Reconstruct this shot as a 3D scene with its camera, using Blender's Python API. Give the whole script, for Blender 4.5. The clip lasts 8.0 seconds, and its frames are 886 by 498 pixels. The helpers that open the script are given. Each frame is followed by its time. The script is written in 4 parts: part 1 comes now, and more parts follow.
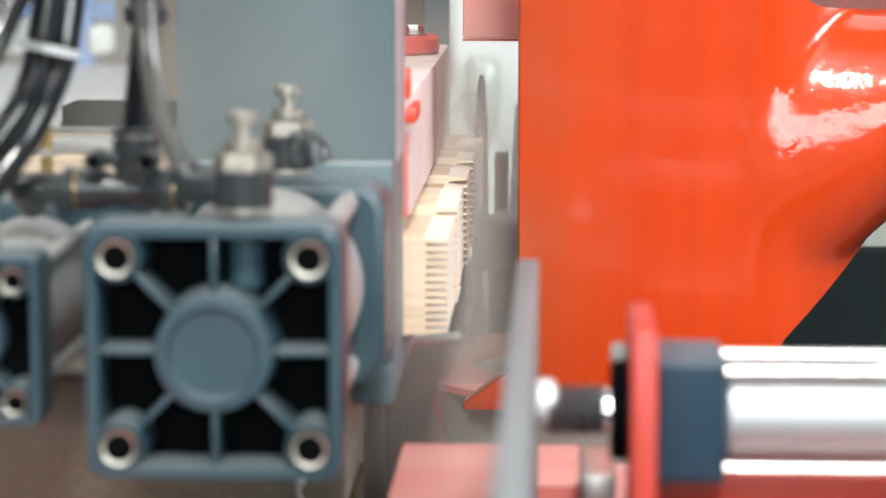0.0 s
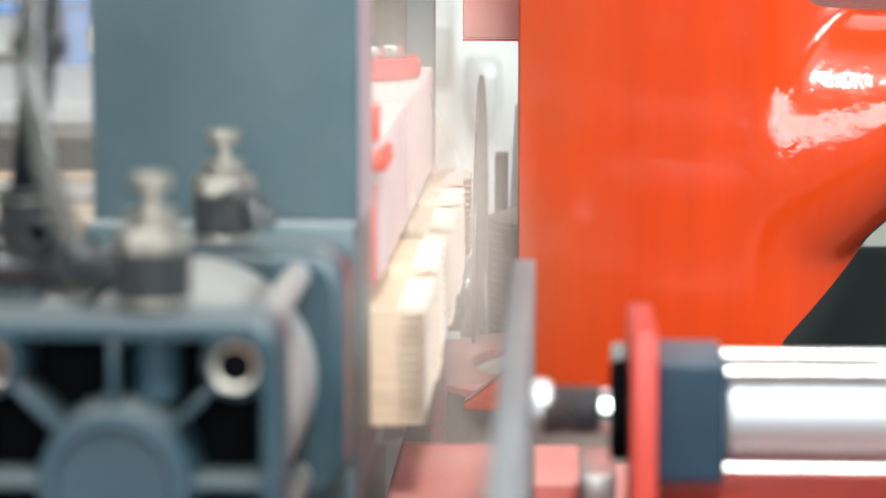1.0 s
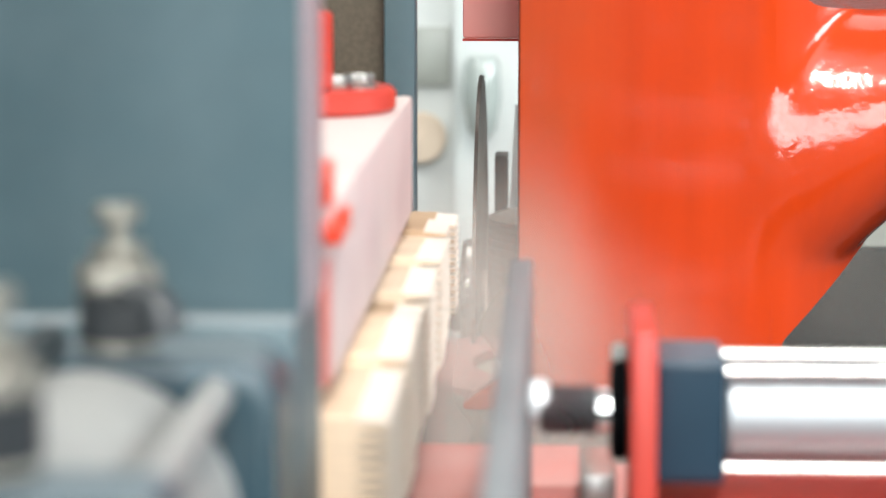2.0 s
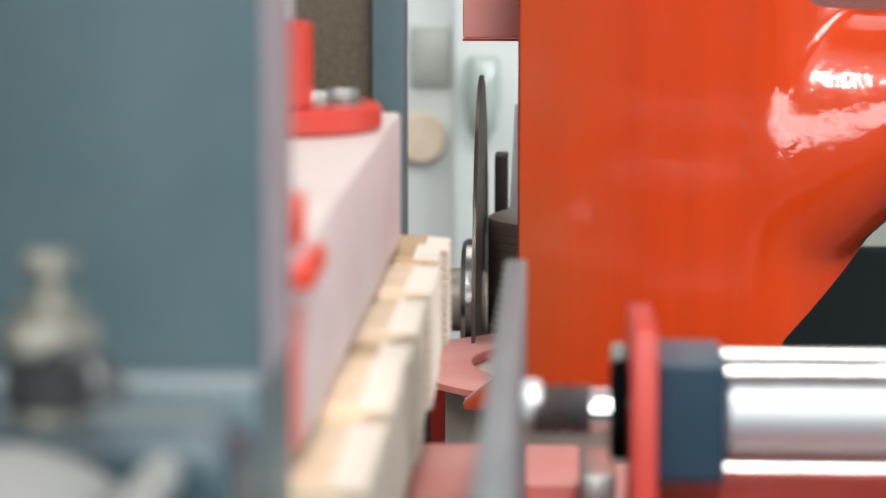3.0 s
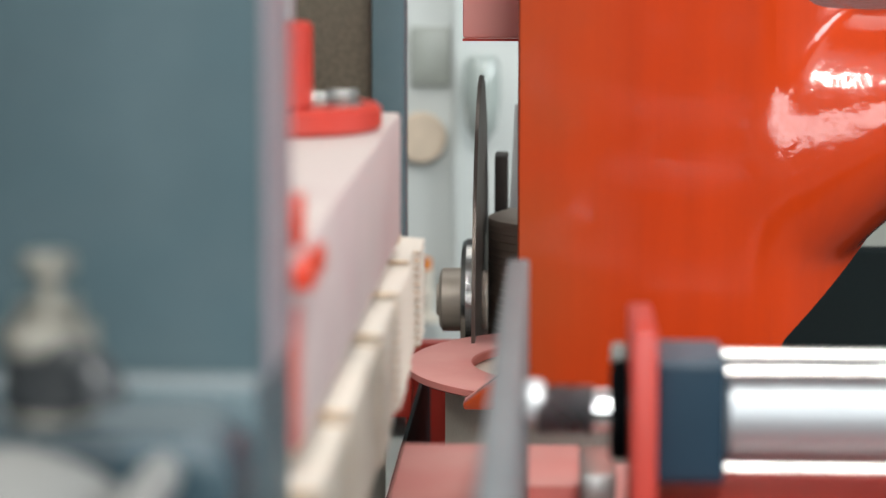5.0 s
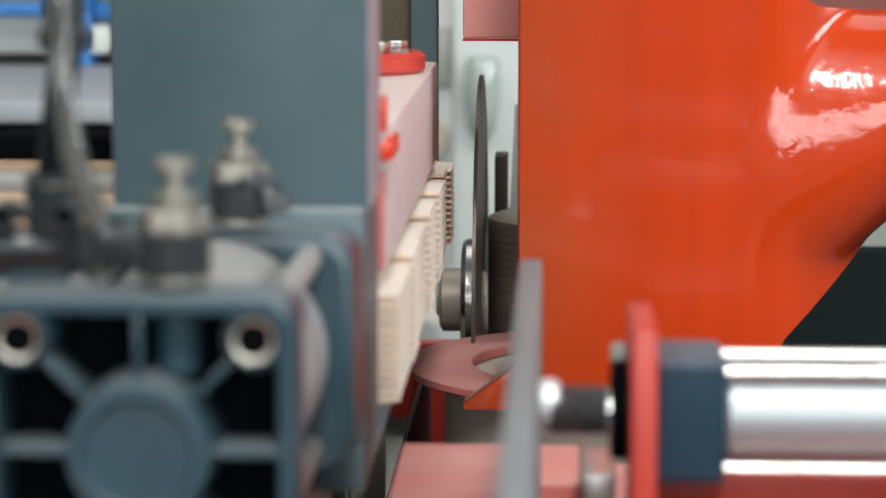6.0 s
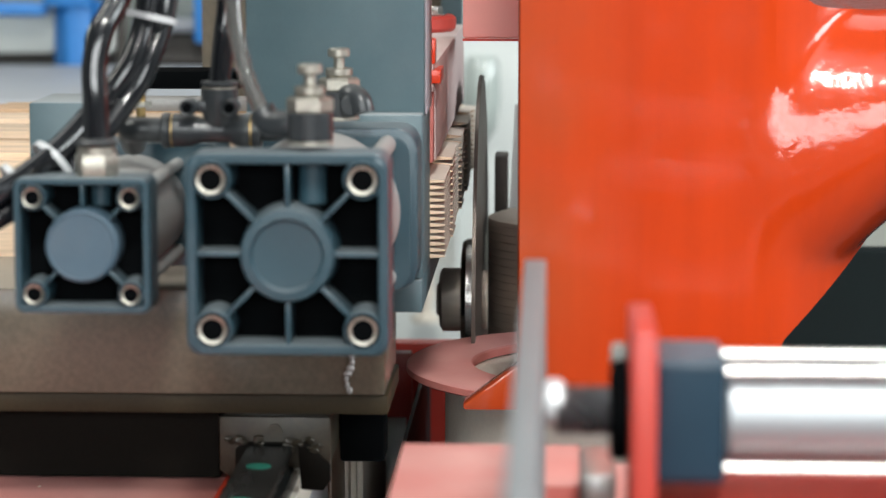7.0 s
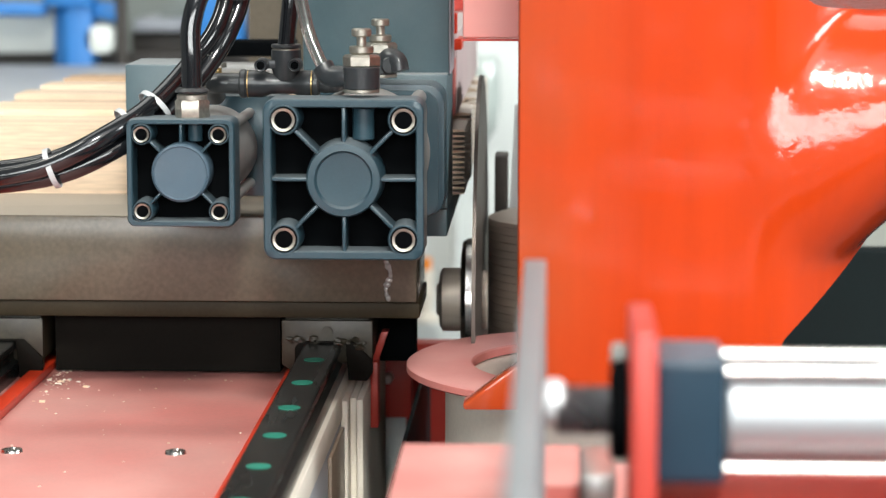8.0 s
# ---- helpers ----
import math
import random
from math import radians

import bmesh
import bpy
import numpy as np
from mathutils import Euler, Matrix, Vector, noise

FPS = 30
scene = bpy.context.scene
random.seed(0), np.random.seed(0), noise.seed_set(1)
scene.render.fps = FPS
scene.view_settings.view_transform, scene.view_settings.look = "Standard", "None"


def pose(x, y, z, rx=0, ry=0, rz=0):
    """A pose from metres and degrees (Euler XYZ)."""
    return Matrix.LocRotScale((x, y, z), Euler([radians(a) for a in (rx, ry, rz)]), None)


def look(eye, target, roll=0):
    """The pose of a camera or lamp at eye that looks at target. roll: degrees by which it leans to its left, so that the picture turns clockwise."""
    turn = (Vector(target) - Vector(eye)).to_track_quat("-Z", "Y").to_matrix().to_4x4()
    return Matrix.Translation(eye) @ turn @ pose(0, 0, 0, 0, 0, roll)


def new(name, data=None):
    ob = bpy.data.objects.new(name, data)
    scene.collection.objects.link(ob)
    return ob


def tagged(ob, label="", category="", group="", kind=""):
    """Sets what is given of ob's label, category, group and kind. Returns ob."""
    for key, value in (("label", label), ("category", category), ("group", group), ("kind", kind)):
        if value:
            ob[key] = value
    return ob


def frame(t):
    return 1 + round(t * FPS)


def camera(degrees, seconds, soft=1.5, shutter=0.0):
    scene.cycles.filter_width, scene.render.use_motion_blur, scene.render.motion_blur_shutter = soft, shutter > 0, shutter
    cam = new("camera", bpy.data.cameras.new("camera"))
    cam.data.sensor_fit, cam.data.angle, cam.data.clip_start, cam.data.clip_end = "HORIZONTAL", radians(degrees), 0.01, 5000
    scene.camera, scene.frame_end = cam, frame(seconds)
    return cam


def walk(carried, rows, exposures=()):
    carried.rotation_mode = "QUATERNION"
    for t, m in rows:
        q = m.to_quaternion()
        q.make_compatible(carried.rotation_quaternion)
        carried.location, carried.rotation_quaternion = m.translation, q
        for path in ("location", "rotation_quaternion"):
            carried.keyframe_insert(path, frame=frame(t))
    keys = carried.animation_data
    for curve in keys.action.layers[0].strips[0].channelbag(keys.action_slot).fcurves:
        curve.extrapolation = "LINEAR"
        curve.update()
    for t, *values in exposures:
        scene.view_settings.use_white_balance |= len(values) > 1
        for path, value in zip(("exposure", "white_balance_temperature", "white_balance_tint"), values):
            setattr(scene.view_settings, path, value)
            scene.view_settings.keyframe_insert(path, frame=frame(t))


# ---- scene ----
cam = camera(19.77, 8.0, soft=1.2)
CAM_Z = 1.2
EYE = (0.0, 0.0, CAM_Z)
AIM = (-0.0453, 1.0, CAM_Z - 0.1404)
walk(cam, [(0.0, look(EYE, AIM)), (8.0, look(EYE, AIM))],
     exposures=[(0.0, -0.3, 6400, 6), (1.0, -0.27, 6380, 6), (1.7, -0.22, 6380, 6), (2.8, -0.62, 6420, 7), (6.5, -0.84, 6400, 6), (7.2, -0.4, 6450, 6), (7.6, -0.3, 6500, 6), (8.0, -0.18, 6500, 6)])
cam.data.dof.use_dof = True
cam.data.dof.focus_distance = 1.62
cam.data.dof.aperture_fstop = 9.5

# ---- light ----
world = bpy.data.worlds.new("world")
scene.world = world
world.use_nodes = True
wn = world.node_tree
sky = wn.nodes.new("ShaderNodeTexSky")
sky.sky_type = "NISHITA"
sky.sun_disc = False
sky.sun_elevation = radians(40)
sky.sun_rotation = radians(150)
wn.links.new(sky.outputs[0], wn.nodes["Background"].inputs[0])
wn.nodes["Background"].inputs[1].default_value = 0.1


def area_light(name, place, target, w, h, watts, colour):
    data = bpy.data.lights.new(name, "AREA")
    data.shape, data.size, data.size_y, data.energy, data.color = "RECTANGLE", w, h, watts, colour
    ob = new(name, data)
    ob.matrix_world = look(place, target)
    return ob


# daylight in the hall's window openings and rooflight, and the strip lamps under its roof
area_light("window_light", (0.4, -3.85, 2.28), (0.4, 0, 2.0), 5.0, 1.3, 320, (0.98, 0.99, 1.0))
area_light("window_light", (4.85, 1.0, 2.9), (0, 1.2, 1.4), 3.0, 1.5, 310, (0.95, 0.98, 1.0))
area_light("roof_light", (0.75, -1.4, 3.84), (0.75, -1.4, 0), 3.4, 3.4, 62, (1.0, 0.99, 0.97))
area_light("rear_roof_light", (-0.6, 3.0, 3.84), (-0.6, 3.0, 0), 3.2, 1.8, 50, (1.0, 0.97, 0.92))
area_light("high_bay_light", (0.35, -1.25, 3.6), (0.1, 0.4, 0.9), 0.5, 0.5, 140, (1.0, 0.97, 0.92))
area_light("strip_light", (-2.2, 1.2, 3.62), (-1.4, 1.3, 0.9), 0.5, 2.2, 75, (1.0, 0.97, 0.92))


# ---- materials ----
def mat(name, colour, rough=0.5, metal=0.0, vary=0.12, scale=30.0, bump=0.05, fine=400.0, coat=0.0,
        dust=0.0, dust_colour=(0.62, 0.5, 0.4), stretch=(1, 1, 1), specular=0.5, top_dust=0.0):
    m = bpy.data.materials.new(name)
    m.use_nodes = True
    nt = m.node_tree
    n, l = nt.nodes, nt.links
    b = n["Principled BSDF"]
    b.inputs["Metallic"].default_value = metal
    b.inputs["Coat Weight"].default_value = coat
    b.inputs["Coat Roughness"].default_value = 0.06
    b.inputs["Specular IOR Level"].default_value = specular
    tc = n.new("ShaderNodeTexCoord")
    mp = n.new("ShaderNodeMapping")
    mp.inputs["Scale"].default_value = stretch
    l.new(tc.outputs["Object"], mp.inputs[0])
    big, small = n.new("ShaderNodeTexNoise"), n.new("ShaderNodeTexNoise")
    for t, s, d in ((big, scale, 4), (small, fine, 3)):
        t.inputs["Scale"].default_value = s
        t.inputs["Detail"].default_value = d
        l.new(mp.outputs[0], t.inputs["Vector"])
    mix = n.new("ShaderNodeMix")
    mix.data_type = "FLOAT"
    mix.inputs[0].default_value = 0.4
    l.new(big.outputs[0], mix.inputs[2])
    l.new(small.outputs[0], mix.inputs[3])
    ramp = n.new("ShaderNodeValToRGB")
    ramp.color_ramp.elements[0].position, ramp.color_ramp.elements[1].position = 0.3, 0.7
    lo = [c * (1 - vary) for c in colour]
    hi = [min(1, c * (1 + vary)) for c in colour]
    ramp.color_ramp.elements[0].color = (*lo, 1)
    ramp.color_ramp.elements[1].color = (*hi, 1)
    l.new(mix.outputs[0], ramp.inputs[0])
    out = ramp.outputs[0]
    if dust > 0 or top_dust > 0:
        # loose wood dust: patches all over, and a film on whatever faces up
        pat = n.new("ShaderNodeTexNoise")
        pat.inputs["Scale"].default_value = scale * 0.6
        pat.inputs["Detail"].default_value = 6
        l.new(tc.outputs["Object"], pat.inputs["Vector"])
        pr = n.new("ShaderNodeMapRange")
        pr.inputs[1].default_value, pr.inputs[2].default_value = 0.35, 0.75
        pr.inputs[3].default_value, pr.inputs[4].default_value = dust * 0.4, dust * 1.3
        l.new(pat.outputs[0], pr.inputs[0])
        geo = n.new("ShaderNodeNewGeometry")
        sep = n.new("ShaderNodeSeparateXYZ")
        l.new(geo.outputs["Normal"], sep.inputs[0])
        up = n.new("ShaderNodeMapRange")
        up.inputs[1].default_value, up.inputs[2].default_value = 0.5, 1.0
        up.inputs[3].default_value, up.inputs[4].default_value = 0.0, top_dust
        l.new(sep.outputs[2], up.inputs[0])
        add = n.new("ShaderNodeMath")
        add.operation, add.use_clamp = "ADD", True
        l.new(pr.outputs[0], add.inputs[0])
        l.new(up.outputs[0], add.inputs[1])
        dm = n.new("ShaderNodeMix")
        dm.data_type = "RGBA"
        l.new(add.outputs[0], dm.inputs[0])
        l.new(out, dm.inputs[6])
        dm.inputs[7].default_value = (*dust_colour, 1)
        out = dm.outputs[2]
        rr = n.new("ShaderNodeMapRange")
        rr.inputs[3].default_value, rr.inputs[4].default_value = rough, 0.9
        l.new(add.outputs[0], rr.inputs[0])
        l.new(rr.outputs[0], b.inputs["Roughness"])
    else:
        rr = n.new("ShaderNodeMapRange")
        rr.inputs[3].default_value, rr.inputs[4].default_value = rough * 0.8, min(1, rough * 1.2)
        l.new(big.outputs[0], rr.inputs[0])
        l.new(rr.outputs[0], b.inputs["Roughness"])
    l.new(out, b.inputs["Base Color"])
    if bump > 0:
        bp = n.new("ShaderNodeBump")
        bp.inputs["Strength"].default_value = bump
        bp.inputs["Distance"].default_value = 0.001
        l.new(mix.outputs[0], bp.inputs["Height"])
        l.new(bp.outputs[0], b.inputs["Normal"])
    return m


RED = mat("red_enamel", (0.54, 0.043, 0.003), 0.45, vary=0.1, scale=26, bump=0.03, fine=90, coat=1.0, specular=0.1, stretch=(1, 1, 0.08))


def wavy_coat(m):
    """The thick brushed-on enamel: its gloss lies in shallow waves and is dulled in patches."""
    n, l = m.node_tree.nodes, m.node_tree.links
    b = n["Principled BSDF"]
    b.inputs["Coat IOR"].default_value = 1.55
    tc, wave, bp = n.new("ShaderNodeTexCoord"), n.new("ShaderNodeTexNoise"), n.new("ShaderNodeBump")
    wave.inputs["Scale"].default_value = 62.0
    wave.inputs["Detail"].default_value = 5.0
    wave.inputs["Roughness"].default_value = 0.55
    l.new(tc.outputs["Object"], wave.inputs["Vector"])
    bp.inputs["Distance"].default_value = 0.0022
    # the flat face is smooth, the cast arm lumpy
    at, rough_cast = n.new("ShaderNodeSeparateXYZ"), n.new("ShaderNodeMapRange")
    l.new(tc.outputs["Object"], at.inputs[0])
    rough_cast.inputs[1].default_value, rough_cast.inputs[2].default_value = 0.05, 0.085
    rough_cast.inputs[3].default_value, rough_cast.inputs[4].default_value = 0.03, 0.38
    l.new(at.outputs[0], rough_cast.inputs[0])
    l.new(rough_cast.outputs[0], bp.inputs["Strength"])
    l.new(wave.outputs[0], bp.inputs["Height"])
    l.new(bp.outputs[0], b.inputs["Coat Normal"])
    dull = n.new("ShaderNodeMapRange")
    dull.inputs[1].default_value, dull.inputs[2].default_value = 0.35, 0.65
    dull.inputs[3].default_value, dull.inputs[4].default_value = 0.05, 0.15
    l.new(wave.outputs[0], dull.inputs[0])
    l.new(dull.outputs[0], b.inputs["Coat Roughness"])
    # a film of fine wood dust clings to the edge that faces the cutters
    old = b.inputs["Base Color"].links[0].from_socket
    sep, fade, film, spots, cloud = (n.new("ShaderNodeSeparateXYZ"), n.new("ShaderNodeMapRange"), n.new("ShaderNodeMix"),
                                     n.new("ShaderNodeMath"), n.new("ShaderNodeTexNoise"))
    l.new(tc.outputs["Object"], sep.inputs[0])
    fade.interpolation_type = "SMOOTHSTEP"
    fade.inputs[1].default_value, fade.inputs[2].default_value = -0.085, 0.0
    fade.inputs[3].default_value, fade.inputs[4].default_value = 0.62, 0.0
    l.new(sep.outputs[0], fade.inputs[0])
    cloud.inputs["Scale"].default_value = 14.0
    cloud.inputs["Detail"].default_value = 4.0
    l.new(tc.outputs["Object"], cloud.inputs["Vector"])
    spots.operation = "MULTIPLY"
    l.new(fade.outputs[0], spots.inputs[0])
    l.new(cloud.outputs[0], spots.inputs[1])
    film.data_type = "RGBA"
    l.new(spots.outputs[0], film.inputs[0])
    l.new(old, film.inputs[6])
    film.inputs[7].default_value = (0.27, 0.09, 0.03, 1)
    l.new(film.outputs[2], b.inputs["Base Color"])


wavy_coat(RED)
RED_DUSTY = mat("dusty_red_paint", (0.48, 0.045, 0.03), 0.45, vary=0.1, scale=25, dust=0.3, top_dust=0.3,
                dust_colour=(0.72, 0.48, 0.44))
RED_CLEAN = mat("plain_red_paint", (0.5, 0.03, 0.018), 0.36, vary=0.08, scale=20, dust=0.05)
PINK_DUST = mat("red_paint_under_dust", (0.5, 0.355, 0.36), 0.6, vary=0.12, scale=18, dust=0.5, top_dust=0.35,
                dust_colour=(0.62, 0.55, 0.51))
GREY_PAINT = mat("blue_grey_paint", (0.066, 0.112, 0.13), 0.42, vary=0.07, scale=60, bump=0.12, fine=900, dust=0.04, top_dust=0.45,
                 dust_colour=(0.5, 0.5, 0.5))
BLUE_CAST = mat("blue_grey_cast_aluminium", (0.018, 0.05, 0.069), 0.28, vary=0.12, scale=50, bump=0.15, fine=700,
                dust=0.03, top_dust=0.24, dust_colour=(0.46, 0.47, 0.47))
BLUE_CAP = mat("slate_blue_plastic", (0.043, 0.088, 0.128), 0.42, vary=0.06, scale=70, dust=0.04)
NAVY = mat("navy_cast_cover", (0.011, 0.033, 0.056), 0.42, vary=0.08, scale=60, specular=0.35, top_dust=0.22,
           dust_colour=(0.36, 0.4, 0.45))
# Own black of small parts, and shade put into colour in pockets and holes.
BLACK = mat("black_parts_and_recess_shade", (0.002, 0.0025, 0.003), 0.8, vary=0.2, scale=60, specular=0.03)
RUBBER = mat("black_hose", (0.008, 0.009, 0.011), 0.13, vary=0.2, scale=40, bump=0.02, specular=0.8)
PLASTIC = mat("black_fitting_plastic", (0.018, 0.022, 0.026), 0.28, vary=0.2, scale=120, dust=0.03, top_dust=0.1, dust_colour=(0.4, 0.38, 0.35))
STEEL = mat("bright_steel", (0.62, 0.6, 0.57), 0.25, metal=1.0, vary=0.12, scale=80)
CHROME = mat("chromed_rod", (0.8, 0.8, 0.8), 0.07, metal=1.0, vary=0.03, scale=80, bump=0.0)
NICKEL = mat("nickel_brass", (0.42, 0.4, 0.35), 0.36, metal=0.9, vary=0.25, scale=200, dust=0.14, dust_colour=(0.45, 0.42, 0.36))
ALU = mat("brushed_aluminium", (0.44, 0.46, 0.48), 0.5, metal=0.75, vary=0.06, scale=20, fine=300, stretch=(0.05, 1, 1))
PLATE = mat("grey_pusher_plate", (0.17, 0.185, 0.195), 0.45, vary=0.12, scale=50, dust=0.1, dust_colour=(0.36, 0.36, 0.36))
DARK_STEEL = mat("dark_table_steel", (0.084, 0.07, 0.05), 0.18, vary=0.4, scale=7, bump=0.02, fine=300,
                 dust=0.06, top_dust=0.55, dust_colour=(0.46, 0.4, 0.33))
CUTTER = mat("cutter_steel", (0.44, 0.38, 0.32), 0.4, metal=0.2, vary=0.25, scale=30, fine=250, stretch=(0.1, 0.1, 1))
BLADE = mat("saw_blade_steel", (0.12, 0.1, 0.088), 0.4, metal=0.8, vary=0.12, scale=20)
LIP = mat("dark_brown_lip", (0.03, 0.023, 0.013), 0.5, specular=0.12, vary=0.3, scale=9, dust=0.03, dust_colour=(0.3, 0.24, 0.17))
CREAM = mat("cream_painted_motor", (0.74, 0.69, 0.6), 0.5, vary=0.08, scale=30, dust=0.15)
WHITE = mat("white_cabinet_paint", (0.68, 0.71, 0.69), 0.5, vary=0.04, scale=6)
WINDOW_GREY = mat("grey_window_panel", (0.4, 0.42, 0.38), 0.3, vary=0.1, scale=12)
TAN = mat("tan_plywood_disc", (0.74, 0.6, 0.46), 0.6, vary=0.1, scale=30)
JAR = mat("grey_green_filter_bowl", (0.5, 0.56, 0.53), 0.08, vary=0.15, scale=20, coat=1.0)
BLUE = mat("blue_frame_paint", (0.03, 0.2, 0.55), 0.45, vary=0.08, scale=10)
PALE = mat("pale_green_panel", (0.78, 0.82, 0.78), 0.5, vary=0.06, scale=5)
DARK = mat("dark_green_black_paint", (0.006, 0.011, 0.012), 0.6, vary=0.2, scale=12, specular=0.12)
CONCRETE = mat("concrete_floor", (0.1, 0.098, 0.095), 0.7, vary=0.15, scale=3, bump=0.2, fine=60)
PLASTER = mat("hall_wall_plaster", (0.34, 0.35, 0.35), 0.85, vary=0.06, scale=2)
ORANGE = mat("orange_red_edge_paint", (0.72, 0.05, 0.015), 0.3, vary=0.1, scale=30)
GREEN_CAP = mat("green_rail_plug", (0.014, 0.17, 0.115), 0.5, vary=0.1, scale=80)
RAIL = mat("dark_ground_rail", (0.009, 0.0105, 0.0105), 0.26, metal=0.2, vary=0.25, scale=60, stretch=(1, 0.1, 1))
BEARING = mat("oily_bearing_steel", (0.032, 0.026, 0.016), 0.42, metal=0.15, vary=0.5, scale=90)
TIE = mat("white_cable_tie", (0.5, 0.51, 0.52), 0.4, vary=0.05, scale=80)
SMOKY = mat("smoky_hose", (0.2, 0.2, 0.19), 0.06, vary=0.1, scale=60, bump=0.02, specular=0.9)
SMOKY.node_tree.nodes["Principled BSDF"].inputs["Transmission Weight"].default_value = 0.7
DULL_ALU = mat("dusty_dull_aluminium", (0.38, 0.38, 0.375), 0.5, metal=0.6, vary=0.12, scale=40, dust=0.15, top_dust=0.3,
               dust_colour=(0.5, 0.48, 0.45))
BRASS = mat("worn_brass", (0.6, 0.42, 0.18), 0.32, metal=1.0, vary=0.15, scale=200)
HOOD = mat("pink_dusted_hood", (0.76, 0.2, 0.17), 0.45, vary=0.06, scale=12, dust=0.7, dust_colour=(0.95, 0.5, 0.46))
BED = mat("worn_red_bed_paint", (0.5, 0.065, 0.055), 0.33, vary=0.2, scale=14, dust=0.34, top_dust=0.2, dust_colour=(0.68, 0.47, 0.42))
DISC = mat("dust_filmed_red_plate", (0.55, 0.07, 0.05), 0.4, vary=0.1, scale=20, dust=0.3, top_dust=0.3, dust_colour=(0.9, 0.56, 0.52))
PALE_GREY = mat("pale_grey_bed_paint", (0.4, 0.43, 0.47), 0.45, vary=0.1, scale=12, dust=0.1)
BROWN = mat("oil_stained_cover", (0.2, 0.15, 0.11), 0.4, vary=0.3, scale=10)
SHEET = mat("dark_wall_sheet", (0.06, 0.065, 0.065), 0.7, vary=0.1, scale=2)
ZINC = mat("bright_zinc", (0.86, 0.88, 0.9), 0.38, metal=0.35, vary=0.05, scale=90, bump=0.0)
GALV = mat("galvanised_bracket", (0.6, 0.6, 0.58), 0.38, metal=0.9, vary=0.25, scale=160)
THREAD = mat("blackened_thread", (0.26, 0.26, 0.27), 0.28, metal=0.9, vary=0.15, scale=120)
# Black of the wiper rubber, and the shade under the table put into colour.
NEAR_BLACK = mat("brown_black_wiper_and_shade", (0.006, 0.005, 0.0038), 0.6, vary=0.3, scale=20, specular=0.06)
# Dust, and the pinkish light on the post's side put into the colour.
EDGE = mat("lilac_dust_and_reflected_light", (0.34, 0.3, 0.33), 0.5, vary=0.1, scale=40, dust=0.1, dust_colour=(0.6, 0.5, 0.5))
GUARD = mat("brown_black_guard_steel", (0.045, 0.038, 0.032), 0.5, vary=0.2, scale=40)
CAP_ORANGE = mat("orange_cap_plastic", (0.8, 0.24, 0.02), 0.4, vary=0.08, scale=60)
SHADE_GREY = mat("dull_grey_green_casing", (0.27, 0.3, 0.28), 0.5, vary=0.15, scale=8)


def wood_material():
    m = mat("sawn_pine", (0.66, 0.53, 0.405), 0.62, vary=0.34, scale=14, bump=0.25, fine=160, stretch=(0.25, 3, 3))
    n, l = m.node_tree.nodes, m.node_tree.links
    b = n["Principled BSDF"]
    old = b.inputs["Base Color"].links[0].from_socket
    info = n.new("ShaderNodeObjectInfo")
    hue = n.new("ShaderNodeHueSaturation")
    val = n.new("ShaderNodeMapRange")
    val.inputs[3].default_value, val.inputs[4].default_value = 0.82, 1.16
    l.new(info.outputs["Random"], val.inputs[0])
    l.new(val.outputs[0], hue.inputs["Value"])
    l.new(old, hue.inputs["Color"])
    tone = n.new("ShaderNodeValToRGB")
    tone.color_ramp.interpolation = "EASE"
    stops = tone.color_ramp.elements
    stops[0].position, stops[0].color = 0.0, (0.84, 0.72, 0.6, 1)
    stops[1].position, stops[1].color = 1.0, (1.0, 0.93, 0.86, 1)
    mid = stops.new(0.4)
    mid.color = (1.0, 0.98, 0.95, 1)
    l.new(info.outputs["Random"], tone.inputs[0])
    tint = n.new("ShaderNodeMix")
    tint.data_type, tint.blend_type = "RGBA", "MULTIPLY"
    tint.inputs[0].default_value = 1.0
    l.new(hue.outputs[0], tint.inputs[6])
    l.new(tone.outputs[0], tint.inputs[7])
    # freshly cut end grain is paler than the sawn faces
    geo, sep, ends, pale = (n.new("ShaderNodeNewGeometry"), n.new("ShaderNodeSeparateXYZ"), n.new("ShaderNodeMapRange"), n.new("ShaderNodeMix"))
    l.new(geo.outputs["True Normal"], sep.inputs[0])
    ends.inputs[1].default_value, ends.inputs[2].default_value = 0.02, 0.07
    ends.inputs[3].default_value, ends.inputs[4].default_value = 0.0, 0.8
    l.new(sep.outputs[0], ends.inputs[0])
    pale.data_type = "RGBA"
    l.new(ends.outputs[0], pale.inputs[0])
    l.new(tint.outputs[2], pale.inputs[6])
    pale.inputs[7].default_value = (0.8, 0.75, 0.68, 1)
    l.new(pale.outputs[2], b.inputs["Base Color"])
    return m


WOOD = wood_material()


